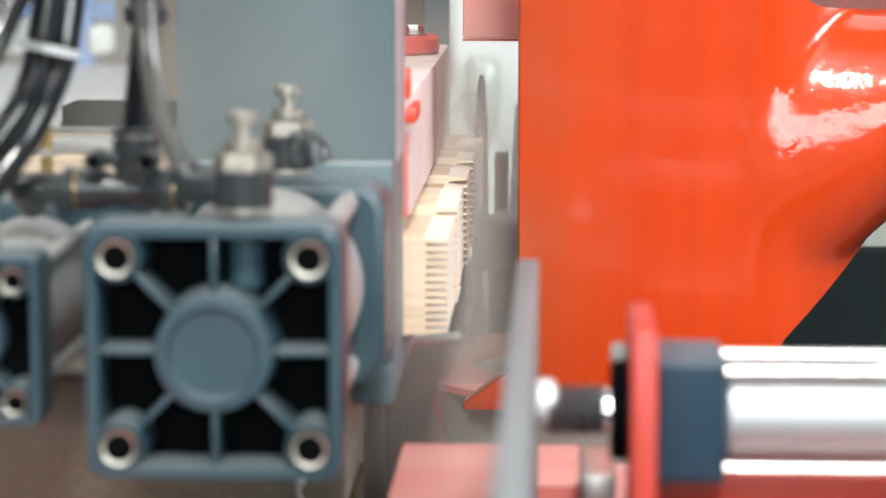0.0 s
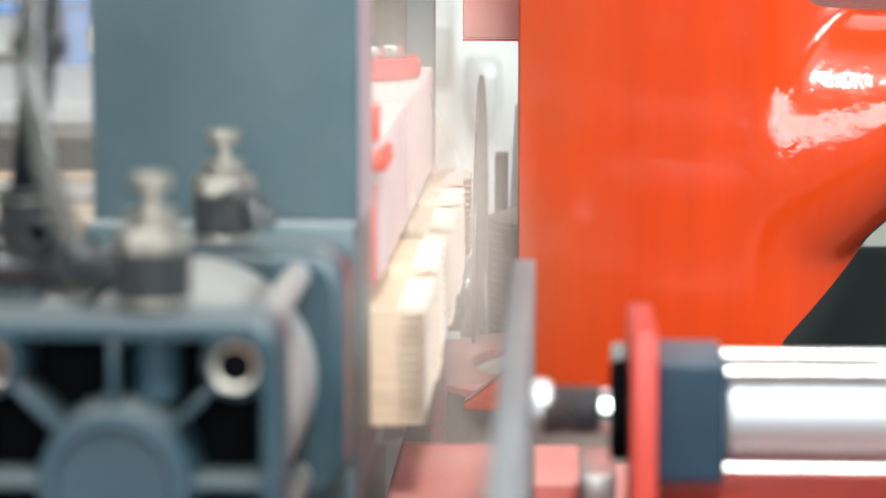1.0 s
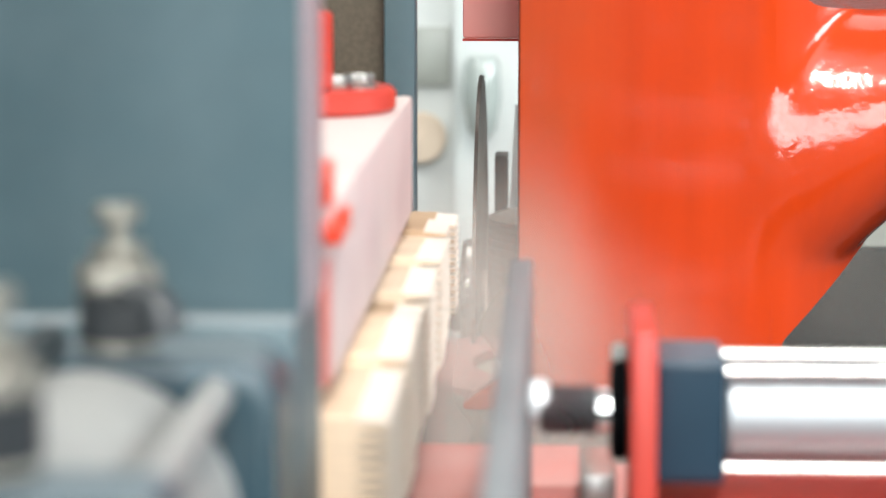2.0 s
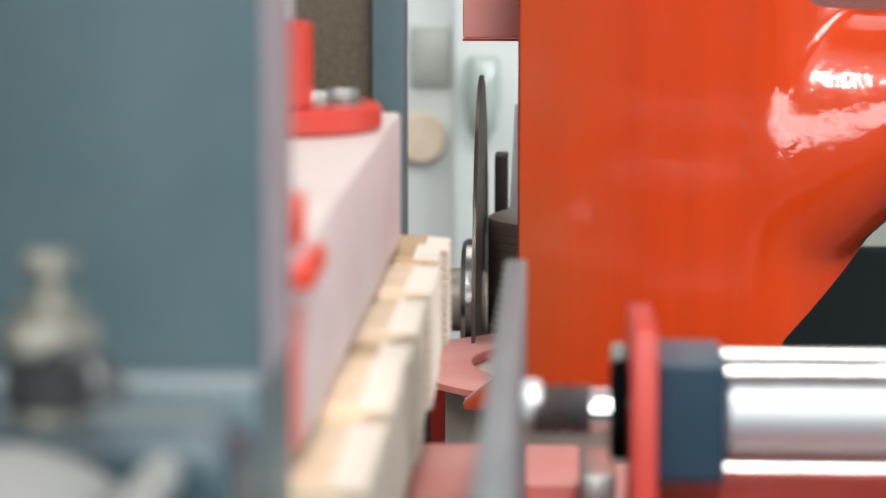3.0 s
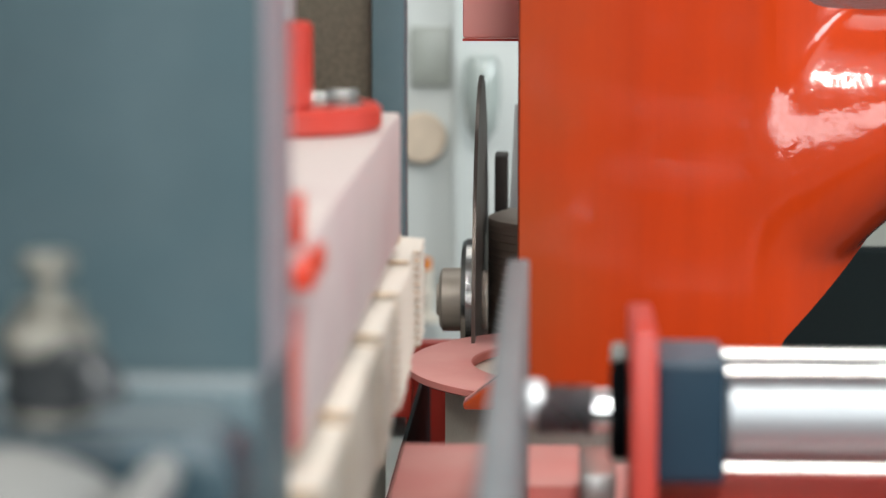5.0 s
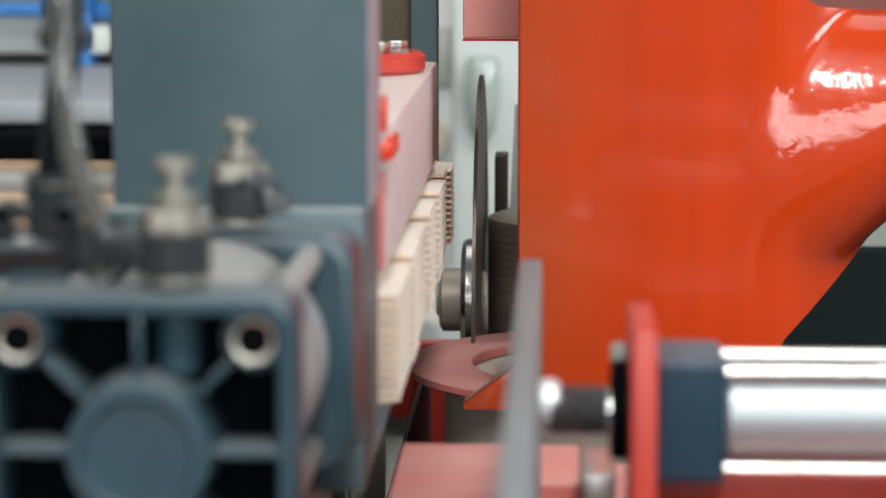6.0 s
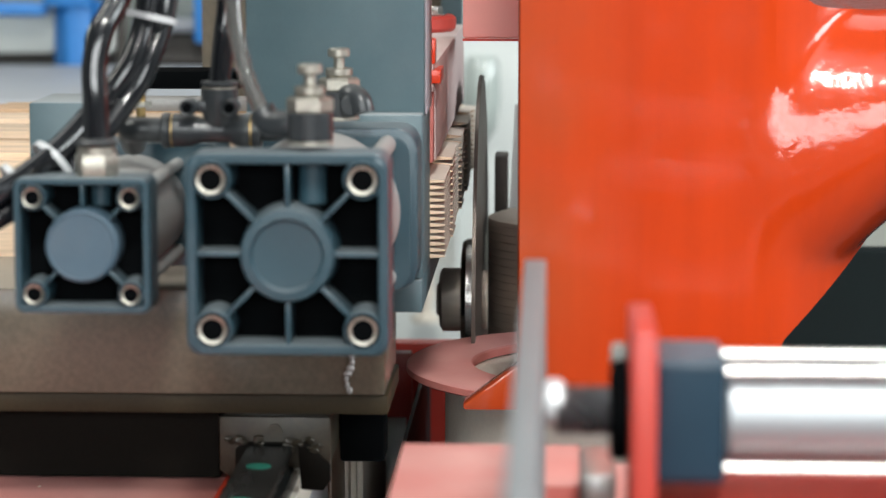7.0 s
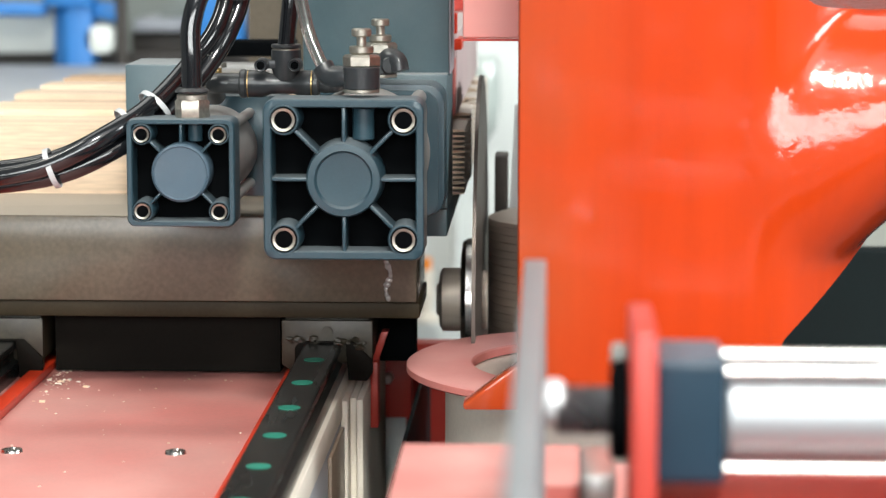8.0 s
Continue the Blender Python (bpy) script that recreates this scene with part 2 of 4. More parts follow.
def dust_material(name, across, upright, thin, thick):
    """Airborne wood dust: thin, uneven, and thinning out towards the rim of each wisp."""
    m = bpy.data.materials.new(name)
    m.use_nodes = True
    n, l = m.node_tree.nodes, m.node_tree.links
    n.remove(n["Principled BSDF"])
    tc = n.new("ShaderNodeTexCoord")
    grad = n.new("ShaderNodeTexGradient")
    grad.gradient_type = "SPHERICAL"
    flat = n.new("ShaderNodeVectorMath")
    flat.operation = "MULTIPLY"
    flat.inputs[1].default_value = (1 / across, 0.0, 1 / upright)
    l.new(tc.outputs["Object"], flat.inputs[0])
    l.new(flat.outputs[0], grad.inputs[0])
    soft = n.new("ShaderNodeMapRange")
    soft.interpolation_type = "SMOOTHSTEP"
    soft.inputs[1].default_value, soft.inputs[2].default_value = 0.0, 0.65
    l.new(grad.outputs["Fac"], soft.inputs[0])
    nz = n.new("ShaderNodeTexNoise")
    nz.inputs["Scale"].default_value = 7.0
    nz.inputs["Detail"].default_value = 3.0
    info = n.new("ShaderNodeObjectInfo")
    shift = n.new("ShaderNodeVectorMath")
    shift.operation = "MULTIPLY_ADD"
    shift.inputs[1].default_value = (1, 0, 1)
    l.new(tc.outputs["Object"], shift.inputs[0])
    l.new(info.outputs["Random"], shift.inputs[2])
    l.new(shift.outputs[0], nz.inputs["Vector"])
    mr = n.new("ShaderNodeMapRange")
    mr.interpolation_type = "SMOOTHSTEP"
    mr.inputs[1].default_value, mr.inputs[2].default_value = 0.2, 0.8
    mr.inputs[3].default_value, mr.inputs[4].default_value = thin, thick
    l.new(nz.outputs[0], mr.inputs[0])
    mul = n.new("ShaderNodeMath")
    mul.operation = "MULTIPLY"
    l.new(soft.outputs[0], mul.inputs[0])
    l.new(mr.outputs[0], mul.inputs[1])
    clear, dif, tra, both, mix = (n.new("ShaderNodeBsdfTransparent"), n.new("ShaderNodeBsdfDiffuse"), n.new("ShaderNodeBsdfTranslucent"),
                                  n.new("ShaderNodeMixShader"), n.new("ShaderNodeMixShader"))
    for d in (dif, tra):
        d.inputs[0].default_value = (0.86, 0.81, 0.75, 1)
    both.inputs[0].default_value = 0.3
    l.new(dif.outputs[0], both.inputs[1])
    l.new(tra.outputs[0], both.inputs[2])
    l.new(mul.outputs[0], mix.inputs[0])
    l.new(clear.outputs[0], mix.inputs[1])
    l.new(both.outputs[0], mix.inputs[2])
    l.new(mix.outputs[0], n["Material Output"].inputs[0])
    return m


DUST = dust_material("airborne_wood_dust", 0.135, 0.18, 0.14, 0.25)
PLUME = dust_material("dense_wood_dust", 0.075, 0.2, 0.2, 0.36)
ROOT = {}


# ---- builders ----
def part(name, bm, material, parent, label="", smooth=True):
    """One mesh object under a thing or a part; bm is in design space (camera height is z 0) unless the thing has no root."""
    root = parent
    while root is not None and root not in ROOT:
        root = root.parent
    off = ROOT[root] if root is not None else Vector((0, 0, -CAM_Z))
    bmesh.ops.translate(bm, verts=bm.verts, vec=-off)
    bmesh.ops.recalc_face_normals(bm, faces=bm.faces)
    me = bpy.data.meshes.new(name)
    bm.to_mesh(me)
    bm.free()
    me.materials.append(material)
    ob = new(name, me)
    if smooth:
        for p in me.polygons:
            p.use_smooth = True
        me.set_sharp_from_angle(angle=radians(35))
    if parent is not None:
        ob.parent = parent
    if label:
        tagged(ob, label)
    return ob


def thing(name, base, label, category, group="", kind=""):
    """An Empty at the thing's base, given in design space."""
    ob = new(name)
    ob.location = (base[0], base[1], base[2] + CAM_Z)
    ob.empty_display_size = 0.05
    ROOT[ob] = Vector(base)
    return tagged(ob, label, category, group, kind)


def solo(name, bm, material, label, category, kind="", group=""):
    return tagged(part(name, bm, material, None), label, category, group, kind)


def box(x0, x1, y0, y1, z0, z1, bevel=0.0, seg=2, bm=None):
    own = bmesh.new()
    bmesh.ops.create_cube(own, size=1)
    for v in own.verts:
        v.co = Vector(((x0 + x1) / 2 + v.co.x * (x1 - x0), (y0 + y1) / 2 + v.co.y * (y1 - y0),
                       (z0 + z1) / 2 + v.co.z * (z1 - z0)))
    if bevel > 0:
        bmesh.ops.bevel(own, geom=own.edges[:], offset=bevel, segments=seg, profile=0.5, affect="EDGES")
    return merge(bm, own)


def merge(bm, own):
    if bm is None:
        return own
    me = bpy.data.meshes.new("scratch")
    own.to_mesh(me)
    own.free()
    bm.from_mesh(me)
    bpy.data.meshes.remove(me)
    return bm


AXES = {"x": Matrix.Rotation(radians(90), 4, "Y"), "y": Matrix.Rotation(radians(-90), 4, "X"), "z": Matrix.Identity(4)}


def lathe(axis, base, profile, seg=32, bm=None):
    """Turns (radius, height) pairs about an axis from base; heights run along +axis."""
    own = bmesh.new()
    rings = []
    for r, h in profile:
        ring = []
        for i in range(seg):
            a = 2 * math.pi * i / seg
            ring.append(own.verts.new((r * math.cos(a), r * math.sin(a), h)))
        rings.append(ring)
    for a, b in zip(rings, rings[1:]):
        for i in range(seg):
            own.faces.new((a[i], a[(i + 1) % seg], b[(i + 1) % seg], b[i]))
    own.faces.new(rings[0][::-1])
    own.faces.new(rings[-1])
    bmesh.ops.transform(own, matrix=Matrix.Translation(base) @ AXES[axis], verts=own.verts)
    return merge(bm, own)


def rod(axis, base, r, length, seg=24, ch=None, bm=None):
    c = ch if ch is not None else min(r * 0.12, length * 0.2)
    return lathe(axis, base, [(r - c, 0), (r, c), (r, length - c), (r - c, length)], seg, bm)


def sweep(points, r, seg=12, bm=None, steps=10):
    """A round hose through the points (a smooth curve)."""
    pts = [Vector(p) for p in points]
    line = []
    ext = [2 * pts[0] - pts[1]] + pts + [2 * pts[-1] - pts[-2]]
    for i in range(1, len(ext) - 2):
        p0, p1, p2, p3 = ext[i - 1:i + 3]
        for k in range(steps):
            t = k / steps
            line.append(0.5 * ((2 * p1) + (p2 - p0) * t + (2 * p0 - 5 * p1 + 4 * p2 - p3) * t * t
                               + (3 * p1 - p0 - 3 * p2 + p3) * t ** 3))
    line.append(pts[-1])
    own = bmesh.new()
    rings, side = [], None
    for i, p in enumerate(line):
        d = (line[min(i + 1, len(line) - 1)] - line[max(i - 1, 0)]).normalized()
        if side is None:
            side = d.orthogonal().normalized()
        side = (side - d * side.dot(d)).normalized()
        up = d.cross(side)
        rings.append([own.verts.new(p + r * (math.cos(2 * math.pi * k / seg) * side + math.sin(2 * math.pi * k / seg) * up))
                      for k in range(seg)])
    for a, b in zip(rings, rings[1:]):
        for k in range(seg):
            own.faces.new((a[k], a[(k + 1) % seg], b[(k + 1) % seg], b[k]))
    own.faces.new(rings[0][::-1])
    own.faces.new(rings[-1])
    return merge(bm, own)


def prism(outline, axis, a, b, bevel=0.0, seg=2, bm=None):
    """An outline in the plane across an axis, drawn out from a to b along it. y: (x, z) pairs; x: (y, z); z: (x, y)."""
    own = bmesh.new()

    def at(p, h):
        return {"y": (p[0], h, p[1]), "x": (h, p[0], p[1]), "z": (p[0], p[1], h)}[axis]
    lo = [own.verts.new(at(p, a)) for p in outline]
    hi = [own.verts.new(at(p, b)) for p in outline]
    n = len(outline)
    own.faces.new(lo)
    own.faces.new(hi[::-1])
    for i in range(n):
        own.faces.new((lo[i], hi[i], hi[(i + 1) % n], lo[(i + 1) % n]))
    if bevel > 0:
        bmesh.ops.bevel(own, geom=[e for e in own.edges], offset=bevel, segments=seg, profile=0.5, affect="EDGES")
    return merge(bm, own)


def rounded(x0, x1, z0, z1, r, n=6):
    out = []
    for cx, cz, a0 in ((x1 - r, z1 - r, 0), (x0 + r, z1 - r, 90), (x0 + r, z0 + r, 180), (x1 - r, z0 + r, 270)):
        for i in range(n + 1):
            a = radians(a0 + 90 * i / n)
            out.append((cx + r * math.cos(a), cz + r * math.sin(a)))
    return out


# ---- the hall ----
def hall():
    f, c = -1.2, 2.6
    tagged(part("floor", box(-6, 5, -4, 9, f - 0.1, f), CONCRETE, None), "grey concrete workshop floor", "floor", kind="structure")
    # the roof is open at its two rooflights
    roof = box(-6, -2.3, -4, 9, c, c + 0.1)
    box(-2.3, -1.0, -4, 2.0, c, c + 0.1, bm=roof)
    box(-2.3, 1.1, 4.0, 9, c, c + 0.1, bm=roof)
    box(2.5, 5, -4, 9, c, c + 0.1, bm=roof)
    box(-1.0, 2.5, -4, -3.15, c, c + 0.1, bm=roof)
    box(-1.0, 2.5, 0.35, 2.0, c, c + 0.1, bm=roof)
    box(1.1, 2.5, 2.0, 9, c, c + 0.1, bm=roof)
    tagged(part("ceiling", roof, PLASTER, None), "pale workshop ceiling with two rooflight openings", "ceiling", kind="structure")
    tagged(part("wall_west", box(-6.2, -6, -4, 9, f, c), PLASTER, None), "pale plastered hall wall", "wall", kind="structure")
    tagged(part("wall_north", box(-6, 5, 9, 9.2, f, c), PLASTER, None), "pale plastered hall wall", "wall", kind="structure")
    # south and east walls have the window openings
    south = box(-6, -2.1, -4.2, -4, f, c)
    box(2.9, 5, -4.2, -4, f, c, bm=south)
    box(-2.1, 2.9, -4.2, -4, f, 0.4, bm=south)
    box(-2.1, 2.9, -4.2, -4, 1.76, c, bm=south)
    tagged(part("wall_south", south, SHEET, None), "dark sheet-metal wall with a wide window opening", "wall", kind="structure")
    east = box(5, 5.2, -4, -1.3, f, c)
    box(5, 5.2, 3.3, 9, f, c, bm=east)
    box(5, 5.2, -1.3, 3.3, f, 0.9, bm=east)
    box(5, 5.2, -1.3, 3.3, 2.5, c, bm=east)
    tagged(part("wall_east", east, PLASTER, None), "pale plastered wall with a high window opening", "wall", kind="structure")


hall()


def window_bars():
    w = thing("window_1", (0.4, -4.1, 0.4), "wide daylit window with unseen bars added to break its reflection", "window", kind="structure")
    # Unseen bars added to break up the window's reflection in the red arm.
    for i in range(7):
        x = -2.1 + 5.0 / 6 * i
        part("window_frame", box(x - 0.03, x + 0.03, -3.84, -3.79, 0.4, 1.76), DARK, w)
    for z in (0.4, 1.08, 1.76):
        part("window_frame", box(-2.13, 2.93, -3.845, -3.785, z - 0.03, z + 0.03), DARK, w)


window_bars()


# ---- the machine: fixed parts ----
def machine_column():
    t = thing("machine_column", (0.06, 1.55, -1.2), "glossy orange-red enamelled cast machine column with a side arm", "machine")
    part("upright", prism([(-0.0229, 0.35), (-0.0229, -0.2995), (0.1262, -0.2995), (0.1262, 0.35)], "y", 1.452, 1.62, 0.004, 4), RED, t)
    # front face and arm in one skin: the arm's round section melts into the flat face
    bm = bmesh.new()
    rings = []
    n = 96
    stations = [-0.0215 + 0.0109 * i for i in range(11)] + [0.098 + 0.0012 * i for i in range(62)] + [0.174 + 0.004 * i for i in range(11)] + [0.22 + 0.02 * i for i in range(12)]
    for x in stations:
        near = math.exp(-max(0.0, x - 0.1245) / 0.0055)
        a_top = -0.0655 - 0.002 * math.exp(-((x - 0.18) / 0.02) ** 2)
        a_bot = max(-0.29, -0.2478 + 0.95 * (min(x, 0.21) - 0.140))
        top = a_top + 0.13 * near
        bot = max(-0.2992, a_bot - 0.045 * math.exp(-max(0.0, x - 0.1262) / 0.0012))
        if x < 0.1262:
            bot = -0.2992
        flat_y = 1.4494 + 11 * max(0.0, x - 0.107) ** 2
        ring = []
        for j in range(n):
            v = math.sin((j / (n - 1) - 0.5) * math.pi)
            z = (top + bot) / 2 + (top - bot) / 2 * v
            va = min(1.0, abs((z - (a_top + a_bot) / 2) / ((a_top - a_bot) / 2)))
            deep = 0.058 if z > (a_top + a_bot) / 2 else 0.082
            arm_y = 1.447 + deep * (1 - math.sqrt(1 - va * va)) + 16 * max(0.0, 0.13 - x) ** 2
            k = 0.0035
            low = min(arm_y, flat_y)
            ring.append((low - k * math.log(math.exp((low - arm_y) / k) + math.exp((low - flat_y) / k)), z))
        ring += [(1.66, ring[-1][1]), (1.66, ring[0][1])]
        rings.append([bm.verts.new((x, y, z)) for y, z in ring])
    m = len(rings[0])
    for a, b in zip(rings, rings[1:]):
        for j in range(m):
            bm.faces.new((a[j], a[(j + 1) % m], b[(j + 1) % m], b[j]))
    bm.faces.new(rings[0])
    bm.faces.new(rings[-1])
    part("arm", bm, RED, t)
    part("foot_rib", prism([(-0.0225, -0.272), (-0.0545, -0.2955), (-0.0535, -0.2985), (-0.0225, -0.2985)], "y", 1.452, 1.47, 0.0012), RED, t)
    return t


machine_column()


def saw_hood():
    t = thing("saw_hood", (-0.045, 1.7, -0.09), "dusty red sheet-metal saw hood, open below", "guard")
    bm = box(-0.0612, -0.018, 1.63, 1.78, -0.0925, 0.12, 0.002)
    part("hood_body", bm, HOOD, t)
    part("hood_lip", box(-0.0612, -0.018, 1.6285, 1.632, -0.0942, -0.0926), RED_CLEAN, t)
    return t


saw_hood()


def trim_saw():
    t = thing("trim_saw", (-0.0559, 1.85, -0.2972), "round steel trimming saw blade on a flanged spindle", "saw")
    z, y = -0.2972, 1.85
    bm = bmesh.new()
    n = 96
    for x in (-0.0573, -0.0547):
        ring = []
        for i in range(n):
            r = 0.1655 - (0.0011 if i % 3 == 2 else 0)
            a = 2 * math.pi * i / n
            ring.append(bm.verts.new((x, y + r * math.cos(a), z + r * math.sin(a))))
        bm.faces.new(ring)
    v = bm.verts[:]
    for i in range(n):
        bm.faces.new((v[i], v[(i + 1) % n], v[n + (i + 1) % n], v[n + i]))
    part("blade", bm, BLADE, t)
    part("flange", lathe("x", (-0.0702, y, z), [(0.033, 0), (0.0424, 0.001), (0.0452, 0.0044), (0.0452, 0.0128)], 48), STEEL, t, "polished steel clamping flange")
    part("spindle_nut", lathe("x", (-0.086, y, z), [(0.0196, 0), (0.0234, 0.0022), (0.0234, 0.0158)], 40), CUTTER, t, "dark spindle nut")
    part("spindle_tip", rod("x", (-0.0883, y, z), 0.012, 0.0044), CUTTER, t)
    part("arbor", rod("x", (-0.0547, y, z), 0.0218, 0.004), CUTTER, t)
    return t


trim_saw()


def cutter_head():
    t = thing("cutter_head", (0.0105, 1.9, -0.42), "dark finger-joint cutter stack on an upright spindle", "cutter")
    c = (0.0105, 1.9)
    part("spindle", rod("z", (c[0], c[1], -0.42), 0.03, 0.17), STEEL, t)
    z = -0.345
    while z < -0.2505:
        part("cutter_disc", rod("z", (c[0], c[1], z), 0.0625, 0.0056, 48, 0.0004), CUTTER, t)
        z += 0.0059
    part("top_collar", lathe("z", (c[0], c[1], z), [(0.0622, 0), (0.0622, 0.003), (0.055, 0.0055), (0.05, 0.006)], 48), CUTTER, t)
    part("guard_post", box(-0.0485, -0.0385, 1.95, 1.99, -0.262, -0.2015, 0.001), GUARD, t, "dark brown upright guard post")
    part("guard_plate", prism([(-0.0385, -0.262), (-0.0295, -0.262), (-0.0295, -0.165), (-0.0335, -0.165)], "y", 1.995, 2.0), WHITE, t, "white guard plate")
    return t


cutter_head()


def spindle_table():
    t = thing("spindle_table", (0.0, 1.75, -1.2), "red half-round spindle plate over a cream motor housing", "table")
    bm = bmesh.new()
    cx, cy, z0, z1 = 0.028, 1.622, -0.3065, -0.3005
    n = 88
    loops = []
    for r, z in ((0.1235, z0), (0.125, z0 + 0.001), (0.125, z1 - 0.001), (0.1235, z1), (0.083, z1), (0.082, z1 - 0.001), (0.082, z0)):
        loops.append([bm.verts.new((min(cx + r * math.cos(2 * math.pi * i / n), 0.06 + 0.35 * r), cy + r * math.sin(2 * math.pi * i / n), z)) for i in range(n)])
    for a, b in zip(loops, loops[1:] + loops[:1]):
        for i in range(n):
            bm.faces.new((a[i], a[(i + 1) % n], b[(i + 1) % n], b[i]))
    part("round_plate", bm, DISC, t)
    part("spindle_collar", lathe("z", (cx, cy, -0.33), [(0.074, 0), (0.074, 0.012), (0.066, 0.016), (0.06, 0.017), (0.058, 0.024), (0.05, 0.025)], 48), CREAM, t, "cream metal spindle collar")
    part("motor_housing", lathe("z", (cx, cy, -0.62), [(0.1, 0), (0.1, 0.308), (0.096, 0.3125)], 56), CREAM, t)
    part("motor_base", lathe("z", (cx, cy, -1.2), [(0.12, 0), (0.12, 0.57), (0.1, 0.58)], 40), DARK, t)
    part("back_sheet", box(-0.17, 0.1, 2.05, 2.07, -1.2, -0.366), RED_CLEAN, t, "shaded red back sheet")
    # Thin dark sheet added to fill the dark wedge beside the motor.
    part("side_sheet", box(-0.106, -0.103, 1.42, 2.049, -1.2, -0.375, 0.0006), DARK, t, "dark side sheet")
    return t


spindle_table()


def pusher_base():
    t = thing("pusher_base", (0.0, 1.1, -1.2), "dusty red steel bracket carrying the side cylinder", "bracket")
    part("top_plate", prism([(-0.07, 1.14), (-0.07, 0.9), (-0.022, 0.9), (-0.018, 1.057), (0.0107, 1.057), (0.0107, 1.14)], "z", -0.2578, -0.25, 0.0008), RED_DUSTY, t)
    part("lower_plate", box(-0.072, 0.06, 0.86, 1.14, -0.272, -0.2585, 0.001), RED_DUSTY, t)
    part("post", box(-0.05, 0.3, 1.0, 1.15, -1.2, -0.273, 0.002), RED_DUSTY, t)
    part("cylinder_shelf", box(0.0356, 0.3, 0.86, 1.05, -0.224, -0.2155, 0.001), RED_CLEAN, t, "red shelf under the cylinder")
    part("cylinder_plate", box(0.0262, 0.0352, 0.868, 0.935, -0.272, -0.1507, 0.0015), RED_CLEAN, t, "upright red mounting plate")
    part("clamp_bracket", box(0.0098, 0.0245, 1.0, 1.055, -0.2495, -0.2315, 0.003), GALV, t, "small galvanised clamp bracket")
    return t


pusher_base()


def side_cylinder():
    t = thing("side_cylinder", (0.12, 0.9, -0.21), "small aluminium pneumatic cylinder with navy end cover", "cylinder")
    z, y = -0.185, 0.9025
    part("end_cover", prism(rounded(y - 0.0225, y + 0.0225, z - 0.0225, z + 0.0225, 0.003, 3), "x", 0.0357, 0.0594, 0.001), NAVY, t)
    part("barrel", rod("x", (0.0594, y, z), 0.0185, 0.2, 48), ALU, t)
    for dy in (-0.0165, 0.0165):
        for dz in (-0.0175, 0.0175):
            part("tie_rod", rod("x", (0.0594, y + dy, z + dz), 0.0026, 0.2, 12), STEEL, t)
    part("rear_cover", prism(rounded(y - 0.0225, y + 0.0225, z - 0.0225, z + 0.0225, 0.003, 3), "x", 0.2594, 0.283, 0.001), NAVY, t)
    part("nose_nut", lathe("x", (0.0195, y, z), [(0.0165, 0), (0.018, 0.0012), (0.018, 0.0062)], 40), BLACK, t, "black nose nut")
    part("gland_plate", box(0.0203, 0.0261, 0.918, 0.934, -0.185, -0.1655, 0.001), SHADE_GREY, t, "dull zinc gland plate")
    piston = part("piston_rod", rod("x", (0.0, y, z), 0.0082, 0.075, 32), CHROME, t, "polished chromed piston rod")
    turns = []
    for k in range(9):
        turns += [(0.0084, 0.0022 * k), (0.0091, 0.0022 * k + 0.0011)]
    part("thread", lathe("x", (-0.003, y, z), turns + [(0.0083, 0.0205)], 24), THREAD, piston, "blackened rod thread")
    part("lock_nut", lathe("x", (-0.0072, y, z + 0.003), [(0.007, 0), (0.008, 0.0008), (0.0084, 0.003), (0.008, 0.006), (0.006, 0.0078)], 28), ZINC, piston, "bright zinc domed nut")
    part("washer", rod("x", (-0.0004, y, z), 0.0085, 0.002), PLASTIC, piston)
    part("pusher_plate", box(-0.0164, -0.0073, 0.55, 1.04, -0.26, -0.15, 0.0008), PLATE, piston, "plain grey steel pusher plate")
    return t, piston


SIDE, PISTON = side_cylinder()


